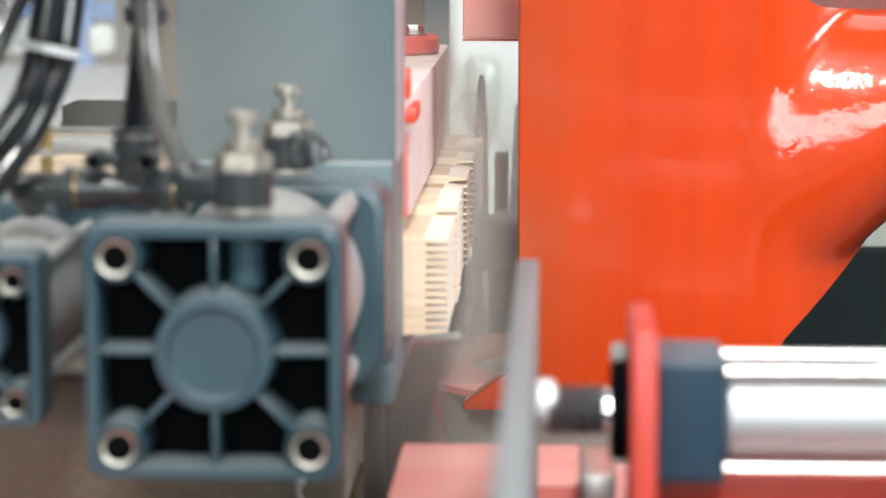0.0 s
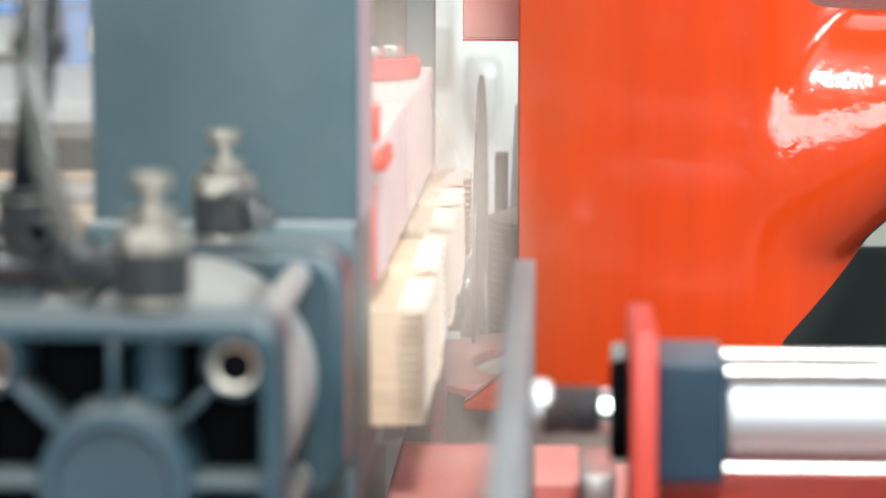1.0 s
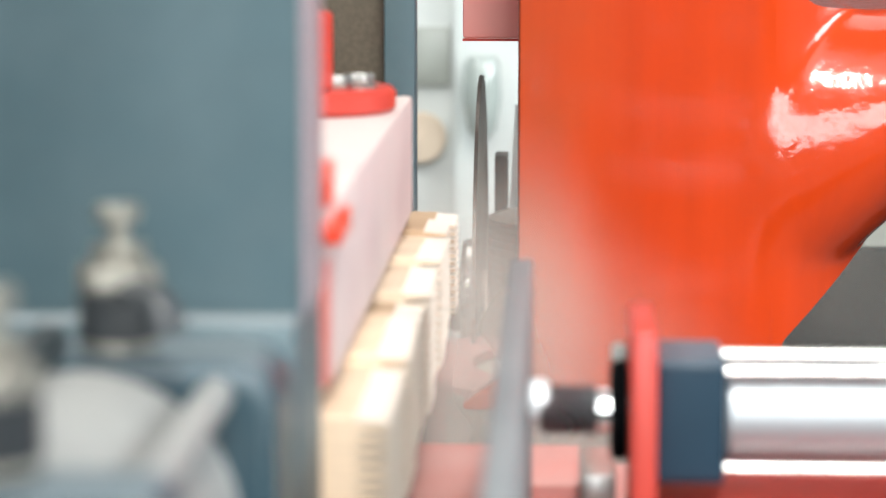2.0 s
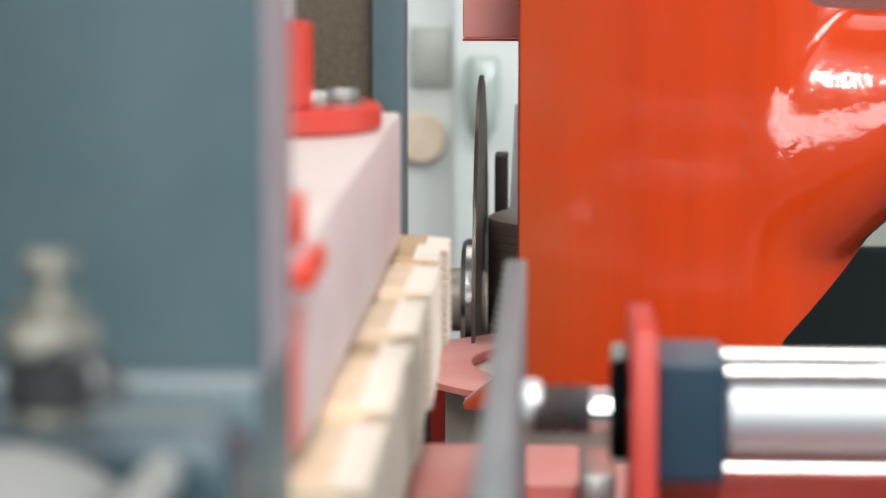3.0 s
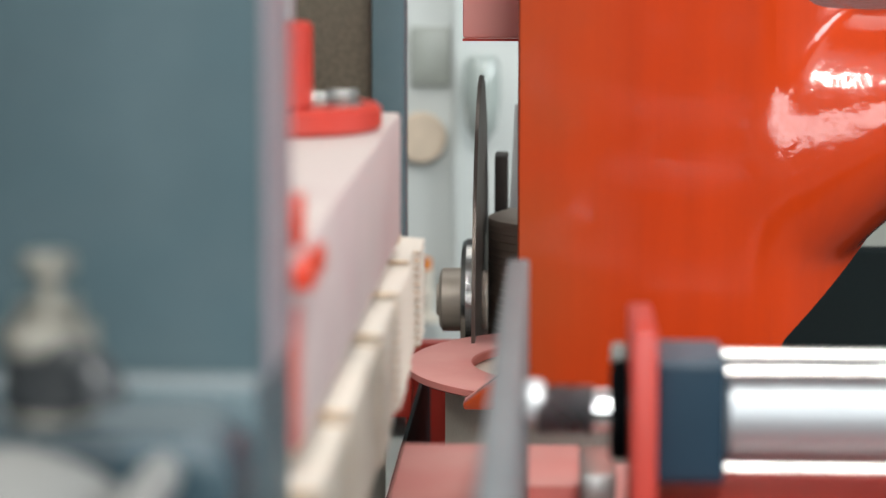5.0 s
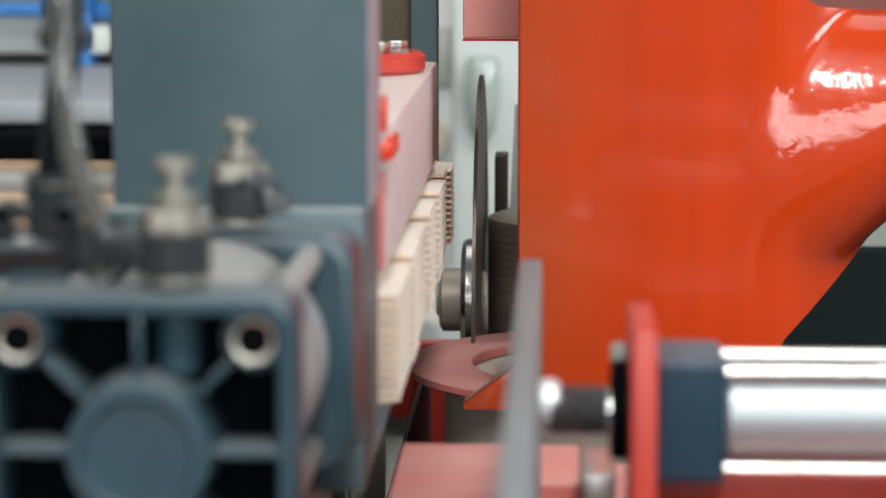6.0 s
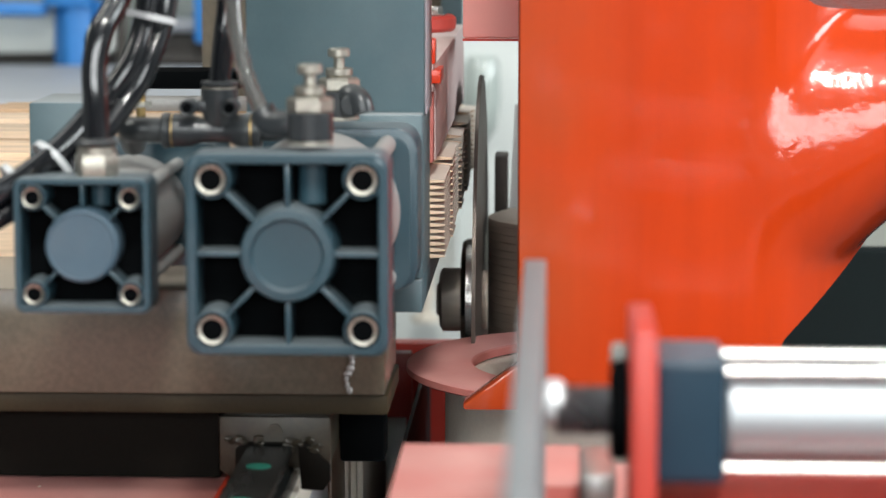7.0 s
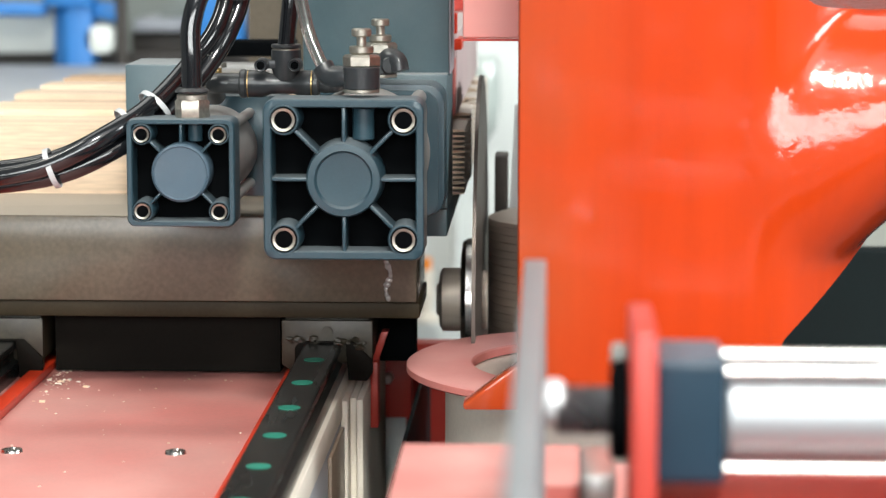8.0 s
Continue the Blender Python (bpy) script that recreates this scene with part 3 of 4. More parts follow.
# ---- the machine bed and rails ----
def machine_bed():
    t = thing("machine_bed", (-0.27, 1.6, -1.2), "dusty red machine bed with two linear rails", "machine bed")
    part("bed_plate", box(-0.42, -0.178, 0.15, 2.12, -0.349, -0.329, 0.001), BED, t)
    part("bed_body", box(-0.5, -0.1435, 0.15, 2.12, -1.2, -0.35), PALE_GREY, t)
    part("rail_pad", box(-0.1775, -0.1425, 0.15, 2.12, -0.349, -0.3292, 0.0015), CREAM, t, "dusty machined rail pad")
    part("edge_strip", box(-0.184, -0.178, 0.15, 2.12, -0.3289, -0.323, 0.0008), ORANGE, t, "bright orange-red painted edge")
    part("edge_strip", box(-0.36, -0.349, 0.15, 2.12, -0.3289, -0.323, 0.0008), ORANGE, t, "bright orange-red painted edge")
    for x in (-0.1583, -0.381):
        prof = [(-0.0125, -0.329), (0.0125, -0.329), (0.0125, -0.319), (0.0095, -0.316), (0.0095, -0.311), (0.0125, -0.308),
                (0.0125, -0.304), (0.0115, -0.303), (-0.0115, -0.303), (-0.0125, -0.304), (-0.0125, -0.308), (-0.0095, -0.311),
                (-0.0095, -0.316), (-0.0125, -0.319)]
        rail = part("linear_rail", prism([(x + a, b) for a, b in prof], "y", 0.15, 2.12), RAIL, t, "dark ground steel linear rail", smooth=False)
        for i in range(15):
            part("plug", rod("z", (x, 1.3198 - 0.078 * 6 + 0.078 * i, -0.3032), 0.0068, 0.0006, 20), GREEN_CAP, rail, "green plastic bolt plug")
    part("side_cover", box(-0.1433, -0.1405, 1.56, 1.655, -1.2, -0.352, 0.001), BROWN, t, "brown stained side cover")
    for x, y in ((-0.1433, 1.66), (-0.1382, 1.672), (-0.1334, 1.666)):
        part("side_post", box(x, x + 0.0044, y, y + 0.22, -1.2, -0.336, 0.0008), CREAM, t, "pale vertical side post")
    part("red_stop", box(-0.1288, -0.1235, 1.73, 1.75, -0.369, -0.3225, 0.0008), RED_CLEAN, t)
    part("red_gusset", prism([(-0.1288, -0.3222), (-0.1235, -0.3222), (-0.1165, -0.302), (-0.1215, -0.302)], "y", 1.735, 1.75, 0.0006), RED_CLEAN, t)
    part("red_panel", box(-0.137, -0.111, 1.915, 1.93, -0.4, -0.35, 0.0008), RED_CLEAN, t, "red inner panel")
    part("white_sheet", box(-0.139, -0.117, 1.94, 1.95, -1.2, -0.402, 0.0008), WHITE, t, "white inner sheet")
    part("panel_nut", lathe("y", (-0.1285, 1.902, -0.368), [(0.0034, 0), (0.0042, 0.0012), (0.0042, 0.012)], 6), GALV, t, "galvanised hexagon nut")
    for x, y in ((-0.3227, 1.466), (-0.2251, 1.466), (-0.3227, 1.17), (-0.2251, 1.17)):
        part("screw", lathe("z", (x, y, -0.329), [(0.0066, 0), (0.006, 0.0016), (0.003, 0.0022), (0.002, 0.0012)], 20), STEEL, t, "small bright countersunk screw")
    return t


machine_bed()


# ---- the sliding carriage; y is measured from the front of its big cylinder ----
def cylinder_cover(parent, cx, cz, w, pitch, hub_r, y0, depth, cap):
    """The ribbed square end cover of a pneumatic cylinder, open pockets towards -y, with its four sockets and hub."""
    h, wall = w / 2, w * 0.055
    bm = bmesh.new()
    outer = rounded(cx - h, cx + h, cz - h, cz + h, w * 0.075)
    inner = rounded(cx - h + wall, cx + h - wall, cz - h + wall, cz + h - wall, w * 0.04)
    n = len(outer)
    rows = [[bm.verts.new((p[0], y, p[1])) for p in o] for o, y in
            ((outer, y0 + depth), (outer, y0 + 0.0022), ([(cx + (p[0] - cx) * 0.993, cz + (p[1] - cz) * 0.993) for p in outer], y0 + 0.0007),
             ([(cx + (p[0] - cx) * 0.977, cz + (p[1] - cz) * 0.977) for p in outer], y0),
             ([(cx + (p[0] - cx) * 1.02, cz + (p[1] - cz) * 1.02) for p in inner], y0), ([(cx + (p[0] - cx) * 1.006, cz + (p[1] - cz) * 1.006) for p in inner], y0 + 0.0006),
             (inner, y0 + 0.002), (inner, y0 + depth * 0.8))]
    for a, b in zip(rows, rows[1:]):
        for i in range(n):
            bm.faces.new((a[i], a[(i + 1) % n], b[(i + 1) % n], b[i]))
    bm.faces.new(rows[0])
    cover = part("end_cover", bm, BLUE_CAST, parent)
    # Shade deep in the pockets is put into this floor's black.
    part("pocket_floor", prism(rounded(cx - h + wall, cx + h - wall, cz - h + wall, cz + h - wall, w * 0.04), "y", y0 + depth * 0.78, y0 + depth * 0.82), BLACK, cover, "pocket floor coloured black for the shade")
    return cover


def cylinder_details(parent, cover, cx, cz, w, pitch, hub_r, y0, depth, cap, ribs):
    p = pitch / 2
    rib = w * 0.012
    for k in range(8):
        if not ribs[k]:
            continue
        a = radians(45 * k)
        reach = (w * 0.45 if k % 2 == 0 else p * 1.25)
        own = box(hub_r * 0.9, reach, y0 + 0.002, y0 + depth * 0.8, -rib, rib, 0.0005)
        bmesh.ops.transform(own, matrix=Matrix.Translation((cx, 0, cz)) @ Matrix.Rotation(-a, 4, "Y"), verts=own.verts)
        part("rib", own, BLUE_CAST, cover)
    if cap:
        prof = [(hub_r * 0.98, depth * 0.8), (hub_r, 0.004), (hub_r * 0.97, 0.0012), (hub_r * 0.9, 0.0002), (hub_r * 0.86, 0.0008), (hub_r * 0.5, 0.001)]
    else:
        prof = [(hub_r * 1.06, depth * 0.8), (hub_r, 0.002), (hub_r * 0.96, 0.0003), (hub_r * 0.78, 0.0), (hub_r * 0.72, 0.0025), (hub_r * 0.3, 0.003)]
    part("port_boss", rod("z", (cx + w * 0.11, y0 + depth * 0.62, cz + hub_r), w * 0.07, w * 0.44 - hub_r), BLUE_CAST, cover)
    part("hub", lathe("y", (cx, y0 - 0.001, cz), prof, 56), BLUE_CAP if cap else BLUE_CAST, cover)
    for sx in (-1, 1):
        for sz in (-1, 1):
            bx, bz = cx + sx * p, cz + sz * p
            boss = part("boss", lathe("y", (bx, y0 - 0.0004, bz), [(w * 0.105, depth * 0.8), (w * 0.1, 0.002), (w * 0.092, 0)], 28), BLUE_CAST, cover)
            r = w * 0.072
            sock = lathe("y", (bx, y0 - 0.0012, bz), [(r * 0.68, 0.006), (r * 0.7, 0.002), (r * 0.78, 0.0004), (r, 0.0), (r, 0.004)], 28)
            part("socket", sock, NICKEL, cover, "worn bright steel bolt socket")
            # Flat black ring and hexagon stand in for shade round and inside the socket.
            part("socket_gap_shade", lathe("y", (bx, y0 - 0.00052, bz), [(r * 1.16, 0.003), (r * 1.16, 0.0), (r * 0.9, 0.0001)], 28), BLACK, cover, "black ring for the shaded gap round the socket")
            part("socket_hole_shade", lathe("y", (bx, y0 - 0.0006, bz), [(r * 0.6, 0.005), (r * 0.69, 0.0)], 6), BLACK, cover, "black hexagon for the shade inside the socket")


def carriage():
    base = (-0.3, 0.0, -0.285)
    t = thing("carriage", base, "sliding clamp carriage with pneumatic cylinders and dark steel table", "machine carriage")
    ty = 0.179
    part("table_plate", prism([(-0.6, ty), (-0.094, ty), (-0.094, ty + 0.1), (-0.128, ty + 0.1), (-0.128, 1.05), (-0.6, 1.05)], "z", -0.274, -0.2153, 0.0018), DARK_STEEL, t, "dark brown-grey steel table")
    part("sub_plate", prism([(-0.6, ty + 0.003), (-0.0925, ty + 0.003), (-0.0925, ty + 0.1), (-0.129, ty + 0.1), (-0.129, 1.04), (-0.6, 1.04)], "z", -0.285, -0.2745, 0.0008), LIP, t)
    # Block added under the table; the shade there is put into its colour.
    part("under_shade_block", box(-0.346, -0.19, ty + 0.03, 1.0, -0.3275, -0.2852), NEAR_BLACK, t, "near-black block for the shade under the table")
    for x in (-0.1555, -0.381):
        for y in (ty + 0.012, 0.8):
            part("bearing_block", box(x - 0.03, x + 0.03, y, y + 0.1, -0.319, -0.2852, 0.004), BEARING, t, "oily steel rail bearing")
    for x in (-0.1555, -0.381):
        part("end_seal", prism([(x - 0.031, -0.2875), (x - 0.031, -0.318), (x - 0.016, -0.3275), (x - 0.014, -0.301), (x + 0.014, -0.301), (x + 0.016, -0.3275), (x + 0.031, -0.322), (x + 0.031, -0.2875)],
                               "y", ty + 0.0065, ty + 0.0118, 0.0008), BEARING, t, "greasy bearing end seal")
        part("wiper", prism([(x - 0.018, -0.3015), (x - 0.022, -0.306), (x - 0.022, -0.3265), (x - 0.0145, -0.328), (x - 0.0135, -0.302), (x + 0.0135, -0.302), (x + 0.0145, -0.328), (x + 0.027, -0.3285), (x + 0.031, -0.323), (x + 0.031, -0.314), (x + 0.018, -0.3015)],
                            "y", ty + 0.004, ty + 0.0066, 0.0006), NEAR_BLACK, t, "black rubber rail wiper")
    bolt = lathe("y", (-0.1555, ty + 0.005, -0.2955), [(0.004, 0), (0.004, 0.002)], 16)
    part("grease_screw", bolt, BEARING, t)
    part("under_bracket", box(-0.125, -0.099, ty + 0.07, ty + 0.098, -0.327, -0.2852, 0.002), BLACK, t, "black cable bracket")
    # clamp frame: front post and back post
    part("front_post", box(-0.1755, -0.0748, 0.235, 0.295, -0.1245, 0.32, 0.0015), GREY_PAINT, t, "blue-grey painted clamp post")
    # Added strip: pink reflected light and dust are put into its pale lilac.
    part("post_edge", box(-0.0747, -0.0738, 0.2355, 0.2945, -0.1235, 0.32, 0.0003), EDGE, t, "pale lilac post edge, dust and reflected light in its colour")
    part("flange_plate", box(-0.176, -0.0750, 0.219, 0.2345, -0.2149, -0.1224, 0.0015), GREY_PAINT, t)
    part("post_foot", box(-0.176, -0.0750, 0.2352, 0.295, -0.2149, -0.1255), GREY_PAINT, t)
    part("end_cheek", box(-0.0935, -0.0755, 0.219, 0.9, -0.234, -0.2155, 0.001), GREY_PAINT, t)
    part("back_post", box(-0.0974, -0.0798, 0.92, 0.945, -0.215, 0.32, 0.002), GREY_PAINT, t, "blue-grey painted clamp post")
    part("back_panel", box(-0.3, -0.0976, 0.946, 0.965, -0.215, 0.32), DARK_STEEL, t)
    part("stop_block", box(-0.2966, -0.2608, 0.222, 0.286, -0.2149, -0.1165, 0.0015), GREY_PAINT, t, "blue-grey painted stop block")
    part("cross_bar", box(-0.262, -0.2, 0.40, 0.44, -0.1225, -0.1115, 0.001), BLACK, t, "black flat cross bar")
    part("cross_bar", box(-0.262, -0.19, 0.37, 0.398, -0.134, -0.1265, 0.001), DULL_ALU, t, "worn steel cross bar")
    # big cylinder
    cx, cz, w = -0.128, -0.1706, 0.097
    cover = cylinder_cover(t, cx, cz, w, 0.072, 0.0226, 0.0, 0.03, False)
    cylinder_details(t, cover, cx, cz, w, 0.072, 0.0226, 0.0, 0.03, False, [1, 1, 1, 1, 1, 1, 1, 1])
    part("barrel", rod("y", (cx, 0.031, cz), 0.0435, 0.143, 56), DULL_ALU, t, "dull dusty aluminium cylinder barrel")
    for sx in (-1, 1):
        for sz in (-1, 1):
            part("tie_rod", rod("y", (cx + sx * 0.036, 0.03, cz + sz * 0.036), 0.005, 0.145, 16), DULL_ALU, t)
    part("rear_cover", prism(rounded(-0.1725, -0.0755, -0.2145, -0.1262, 0.012), "y", 0.175, 0.2185, 0.0015), BLUE_CAST, t)
    part("rear_pad", prism(rounded(-0.167, -0.0795, -0.2145, -0.1302, 0.011), "y", 0.1725, 0.1748), BLUE_CAST, t)
    # small cylinder
    sx, sz, sw = -0.2265, -0.1671, 0.0655
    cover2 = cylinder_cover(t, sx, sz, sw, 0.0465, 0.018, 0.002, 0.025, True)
    cylinder_details(t, cover2, sx, sz, sw, 0.0465, 0.018, 0.002, 0.025, True, [0, 1, 1, 1, 0, 1, 0, 1])
    part("barrel", rod("y", (sx, 0.028, sz), 0.0285, 0.13, 48), DULL_ALU, t, "dull dusty aluminium cylinder barrel")
    for ax in (-1, 1):
        for az in (-1, 1):
            part("tie_rod", rod("y", (sx + ax * 0.02325, 0.027, sz + az * 0.02325), 0.0034, 0.132, 12), DULL_ALU, t)
    part("rear_cover", prism(rounded(sx - 0.032, sx + 0.046, sz - 0.032, sz + 0.034, 0.005), "y", 0.157, 0.2, 0.001), BLUE_CAST, t)
    return t


CARRIAGE = carriage()


def speed_valve(x, y, z0, name):
    """A screw-in air speed valve: washer, round body, hexagon, lock ring, thread and knurled knob, upwards from z0."""
    v = part(name, lathe("z", (x, y, z0), [(0.0108, 0.0015), (0.0112, 0.002), (0.0112, 0.0145), (0.0106, 0.015)], 32), PLASTIC, CARRIAGE, "black air speed valve with nickel knob")
    part("washer", rod("z", (x, y, z0 - 0.0008), 0.011, 0.0024, 24), NICKEL, v)
    part("hexagon", lathe("z", (x, y, z0 + 0.015), [(0.0104, 0), (0.0113, 0.0008), (0.0113, 0.0058), (0.0098, 0.0072)], 6), NICKEL, v, "nickel hexagon")
    part("lock_ring", lathe("z", (x, y, z0 + 0.0222), [(0.006, 0), (0.0074, 0.0014), (0.0074, 0.0046), (0.0068, 0.005)], 24), NICKEL, v)
    part("stem", rod("z", (x, y, z0 + 0.027), 0.0029, 0.007, 14), NICKEL, v)
    part("knob", lathe("z", (x, y, z0 + 0.033), [(0.0052, 0), (0.006, 0.0008), (0.006, 0.004), (0.0052, 0.0048)], 20), NICKEL, v, "knurled nickel knob")
    return v


def air_fittings():
    a = speed_valve(-0.1183, 0.0182, -0.1187, "speed_valve")
    part("elbow", sweep([(-0.1195, 0.02, -0.1105), (-0.13, 0.021, -0.110), (-0.1385, 0.024, -0.1095), (-0.1425, 0.026, -0.104)], 0.0066), PLASTIC, a)
    part("hose", sweep([(-0.1416, 0.025, -0.106), (-0.1490, 0.03, -0.0905), (-0.1538, 0.035, -0.0754), (-0.1575, 0.04, -0.055), (-0.16, 0.05, 0.0), (-0.168, 0.06, 0.12)], 0.0041), SMOKY, a, "smoky translucent air hose")
    b = speed_valve(-0.1178, 0.1743, -0.1206, "speed_valve")
    part("elbow", sweep([(-0.1178, 0.1743, -0.1085), (-0.111, 0.166, -0.1075), (-0.1055, 0.162, -0.1105), (-0.104, 0.161, -0.1165)], 0.0064), PLASTIC, b)
    part("elbow_ring", rod("y", (-0.1105, 0.158, -0.1125), 0.0056, 0.006), PLASTIC, b)
    # tee piece with its two hose stubs
    tee = part("tee_fitting", lathe("x", (-0.1985, 0.1, -0.1205), [(0.0078, 0), (0.0086, 0.001), (0.0086, 0.011), (0.0064, 0.0165), (0.0064, 0.031), (0.0086, 0.036), (0.0086, 0.0445), (0.0078, 0.0455)], 32), PLASTIC, CARRIAGE, "black plastic push-in tee fitting")
    part("collar", rod("x", (-0.2022, 0.1, -0.1205), 0.0092, 0.0045, 24), PLASTIC, tee)
    part("brass_ring", rod("x", (-0.1972, 0.1, -0.1205), 0.0088, 0.0008, 24), BRASS, tee)
    part("collar", rod("x", (-0.1555, 0.1, -0.1205), 0.0092, 0.004, 24), PLASTIC, tee)
    part("brass_ring", rod("x", (-0.1566, 0.1, -0.1205), 0.0089, 0.0009, 24), BRASS, tee)
    part("stub", lathe("z", (-0.1725, 0.1, -0.118), [(0.0068, 0), (0.0095, 0.007), (0.0095, 0.019)], 28), PLASTIC, tee)
    part("brass_ring", rod("z", (-0.1725, 0.1, -0.099), 0.009, 0.0009, 24), NICKEL, tee)
    part("release_ring", rod("z", (-0.1725, 0.1, -0.0975), 0.0095, 0.0022, 24), PLASTIC, tee)
    for x in (-0.187, -0.1655):
        lug = lathe("y", (x, 0.082, -0.1077), [(0.0021, 0.005), (0.0027, 0.0004), (0.0037, 0.0), (0.0041, 0.0008), (0.0043, 0.014)], 18)
        part("lug", lug, PLASTIC, tee)
        # Black disc on the lug; the shade of its hole is put into colour.
        part("lug_hole_shade", rod("y", (x, 0.0816, -0.1077), 0.0025, 0.002, 16), BLACK, tee)
    part("lug_bar", box(-0.186, -0.166, 0.093, 0.1, -0.1105, -0.105, 0.001), PLASTIC, tee)
    part("hose", sweep([(-0.1725, 0.1, -0.0975), (-0.1712, 0.1, -0.085), (-0.1695, 0.1, -0.07), (-0.1678, 0.102, -0.05), (-0.166, 0.11, 0.02), (-0.17, 0.12, 0.12)], 0.0056), RUBBER, tee, "glossy black air hose")
    part("coupler", lathe("z", (-0.1678, 0.102, -0.054), [(0.0066, 0), (0.0088, 0.0015), (0.0092, 0.0075), (0.007, 0.009), (0.007, 0.02)], 28), PLASTIC, tee)
    part("side_elbow", sweep([(-0.2005, 0.1, -0.1205), (-0.209, 0.1, -0.1203), (-0.216, 0.1, -0.1203), (-0.2205, 0.106, -0.1215), (-0.2212, 0.125, -0.13)], 0.0066), PLASTIC, tee)
    part("link_pipe", sweep([(-0.1525, 0.1, -0.1205), (-0.146, 0.1, -0.1206), (-0.142, 0.11, -0.121), (-0.14, 0.19, -0.123)], 0.0055), PLASTIC, tee)
    # screw fitting on the small cylinder
    f = part("screw_fitting", lathe("z", (-0.2205, 0.014, -0.1352), [(0.0098, 0), (0.0104, 0.001), (0.0104, 0.0105), (0.0096, 0.0115)], 6), NICKEL, CARRIAGE, "nickel hexagon hose fitting")
    part("neck", lathe("z", (-0.2205, 0.014, -0.1237), [(0.0092, 0), (0.0092, 0.003), (0.0086, 0.0035)], 24), NICKEL, f)
    part("release_ring", lathe("z", (-0.2205, 0.014, -0.1195), [(0.0098, 0), (0.0104, 0.001), (0.0084, 0.003)], 24), PLASTIC, f)
    part("hose", sweep([(-0.2205, 0.014, -0.119), (-0.2207, 0.014, -0.098), (-0.221, 0.016, -0.0812), (-0.2175, 0.02, -0.0645), (-0.2104, 0.03, -0.0478), (-0.195, 0.05, 0.0), (-0.19, 0.07, 0.1)], 0.0062), RUBBER, f, "glossy black air hose")
    # hose bundle that loops from the side up past the cylinders
    paths = [
        [(-0.42, -0.005, -0.1765), (-0.35, -0.008, -0.1705), (-0.3065, -0.008, -0.1625), (-0.2725, 0.0, -0.1455), (-0.247, 0.03, -0.1275), (-0.2275, 0.06, -0.1045), (-0.2125, 0.07, -0.0830), (-0.206, 0.08, -0.056), (-0.202, 0.09, 0.0), (-0.2, 0.1, 0.12)],
        [(-0.42, 0.006, -0.1815), (-0.345, 0.004, -0.1755), (-0.300, 0.004, -0.1685), (-0.2665, 0.012, -0.1535), (-0.240, 0.04, -0.1355), (-0.2165, 0.066, -0.1055), (-0.2045, 0.075, -0.0835), (-0.197, 0.085, -0.056), (-0.193, 0.092, 0.0), (-0.19, 0.11, 0.12)],
        [(-0.42, 0.014, -0.1735), (-0.35, 0.01, -0.168), (-0.305, 0.009, -0.1605), (-0.2715, 0.016, -0.1445), (-0.246, 0.043, -0.1265), (-0.224, 0.074, -0.101), (-0.2105, 0.084, -0.0775), (-0.2015, 0.096, -0.05), (-0.198, 0.102, 0.0), (-0.195, 0.12, 0.12)],
    ]
    for i, p in enumerate(paths):
        part("bundle_hose", sweep(p, 0.0058, 14), RUBBER, CARRIAGE, "glossy black air hose in a tied bundle")
    for c, d, r in (((-0.2465, 0.037, -0.1305), (0.62, 0.45, 0.6), 0.0132), ((-0.2605, 0.02, -0.1405), (0.7, 0.35, 0.5), 0.0132),
                    ((-0.3035, -0.0005, -0.1642), (0.9, 0.05, 0.32), 0.0132), ((-0.2035, 0.08, -0.062), (0.2, 0.1, 0.95), 0.0135)):
        own = bmesh.new()
        d = Vector(d).normalized()
        q = d.to_track_quat("Z", "Y").to_matrix().to_4x4()
        n = 28
        loops = []
        for rr, h in ((r, -0.0016), (r, 0.0016), (r - 0.0009, 0.0016), (r - 0.0009, -0.0016)):
            loops.append([own.verts.new(Vector(c) + q.to_3x3() @ Vector((rr * math.cos(2 * math.pi * k / n), rr * 0.95 * math.sin(2 * math.pi * k / n), h))) for k in range(n)])
        for a, b in zip(loops, loops[1:] + loops[:1]):
            for k in range(n):
                own.faces.new((a[k], a[(k + 1) % n], b[(k + 1) % n], b[k]))
        part("cable_tie", own, TIE, CARRIAGE, "white nylon cable tie")
    # adjusting screw on the bar behind
    s = part("adjusting_screw", rod("z", (-0.2296, 0.2, -0.14), 0.0026, 0.038, 14), BRASS, CARRIAGE, "small brass adjusting screw")
    part("nut", lathe("z", (-0.2296, 0.2, -0.117), [(0.006, 0), (0.006, 0.003)], 6), NICKEL, s)
    part("head", lathe("z", (-0.2296, 0.2, -0.1045), [(0.005, 0), (0.0056, 0.0006), (0.005, 0.0036)], 6), NICKEL, s)


air_fittings()


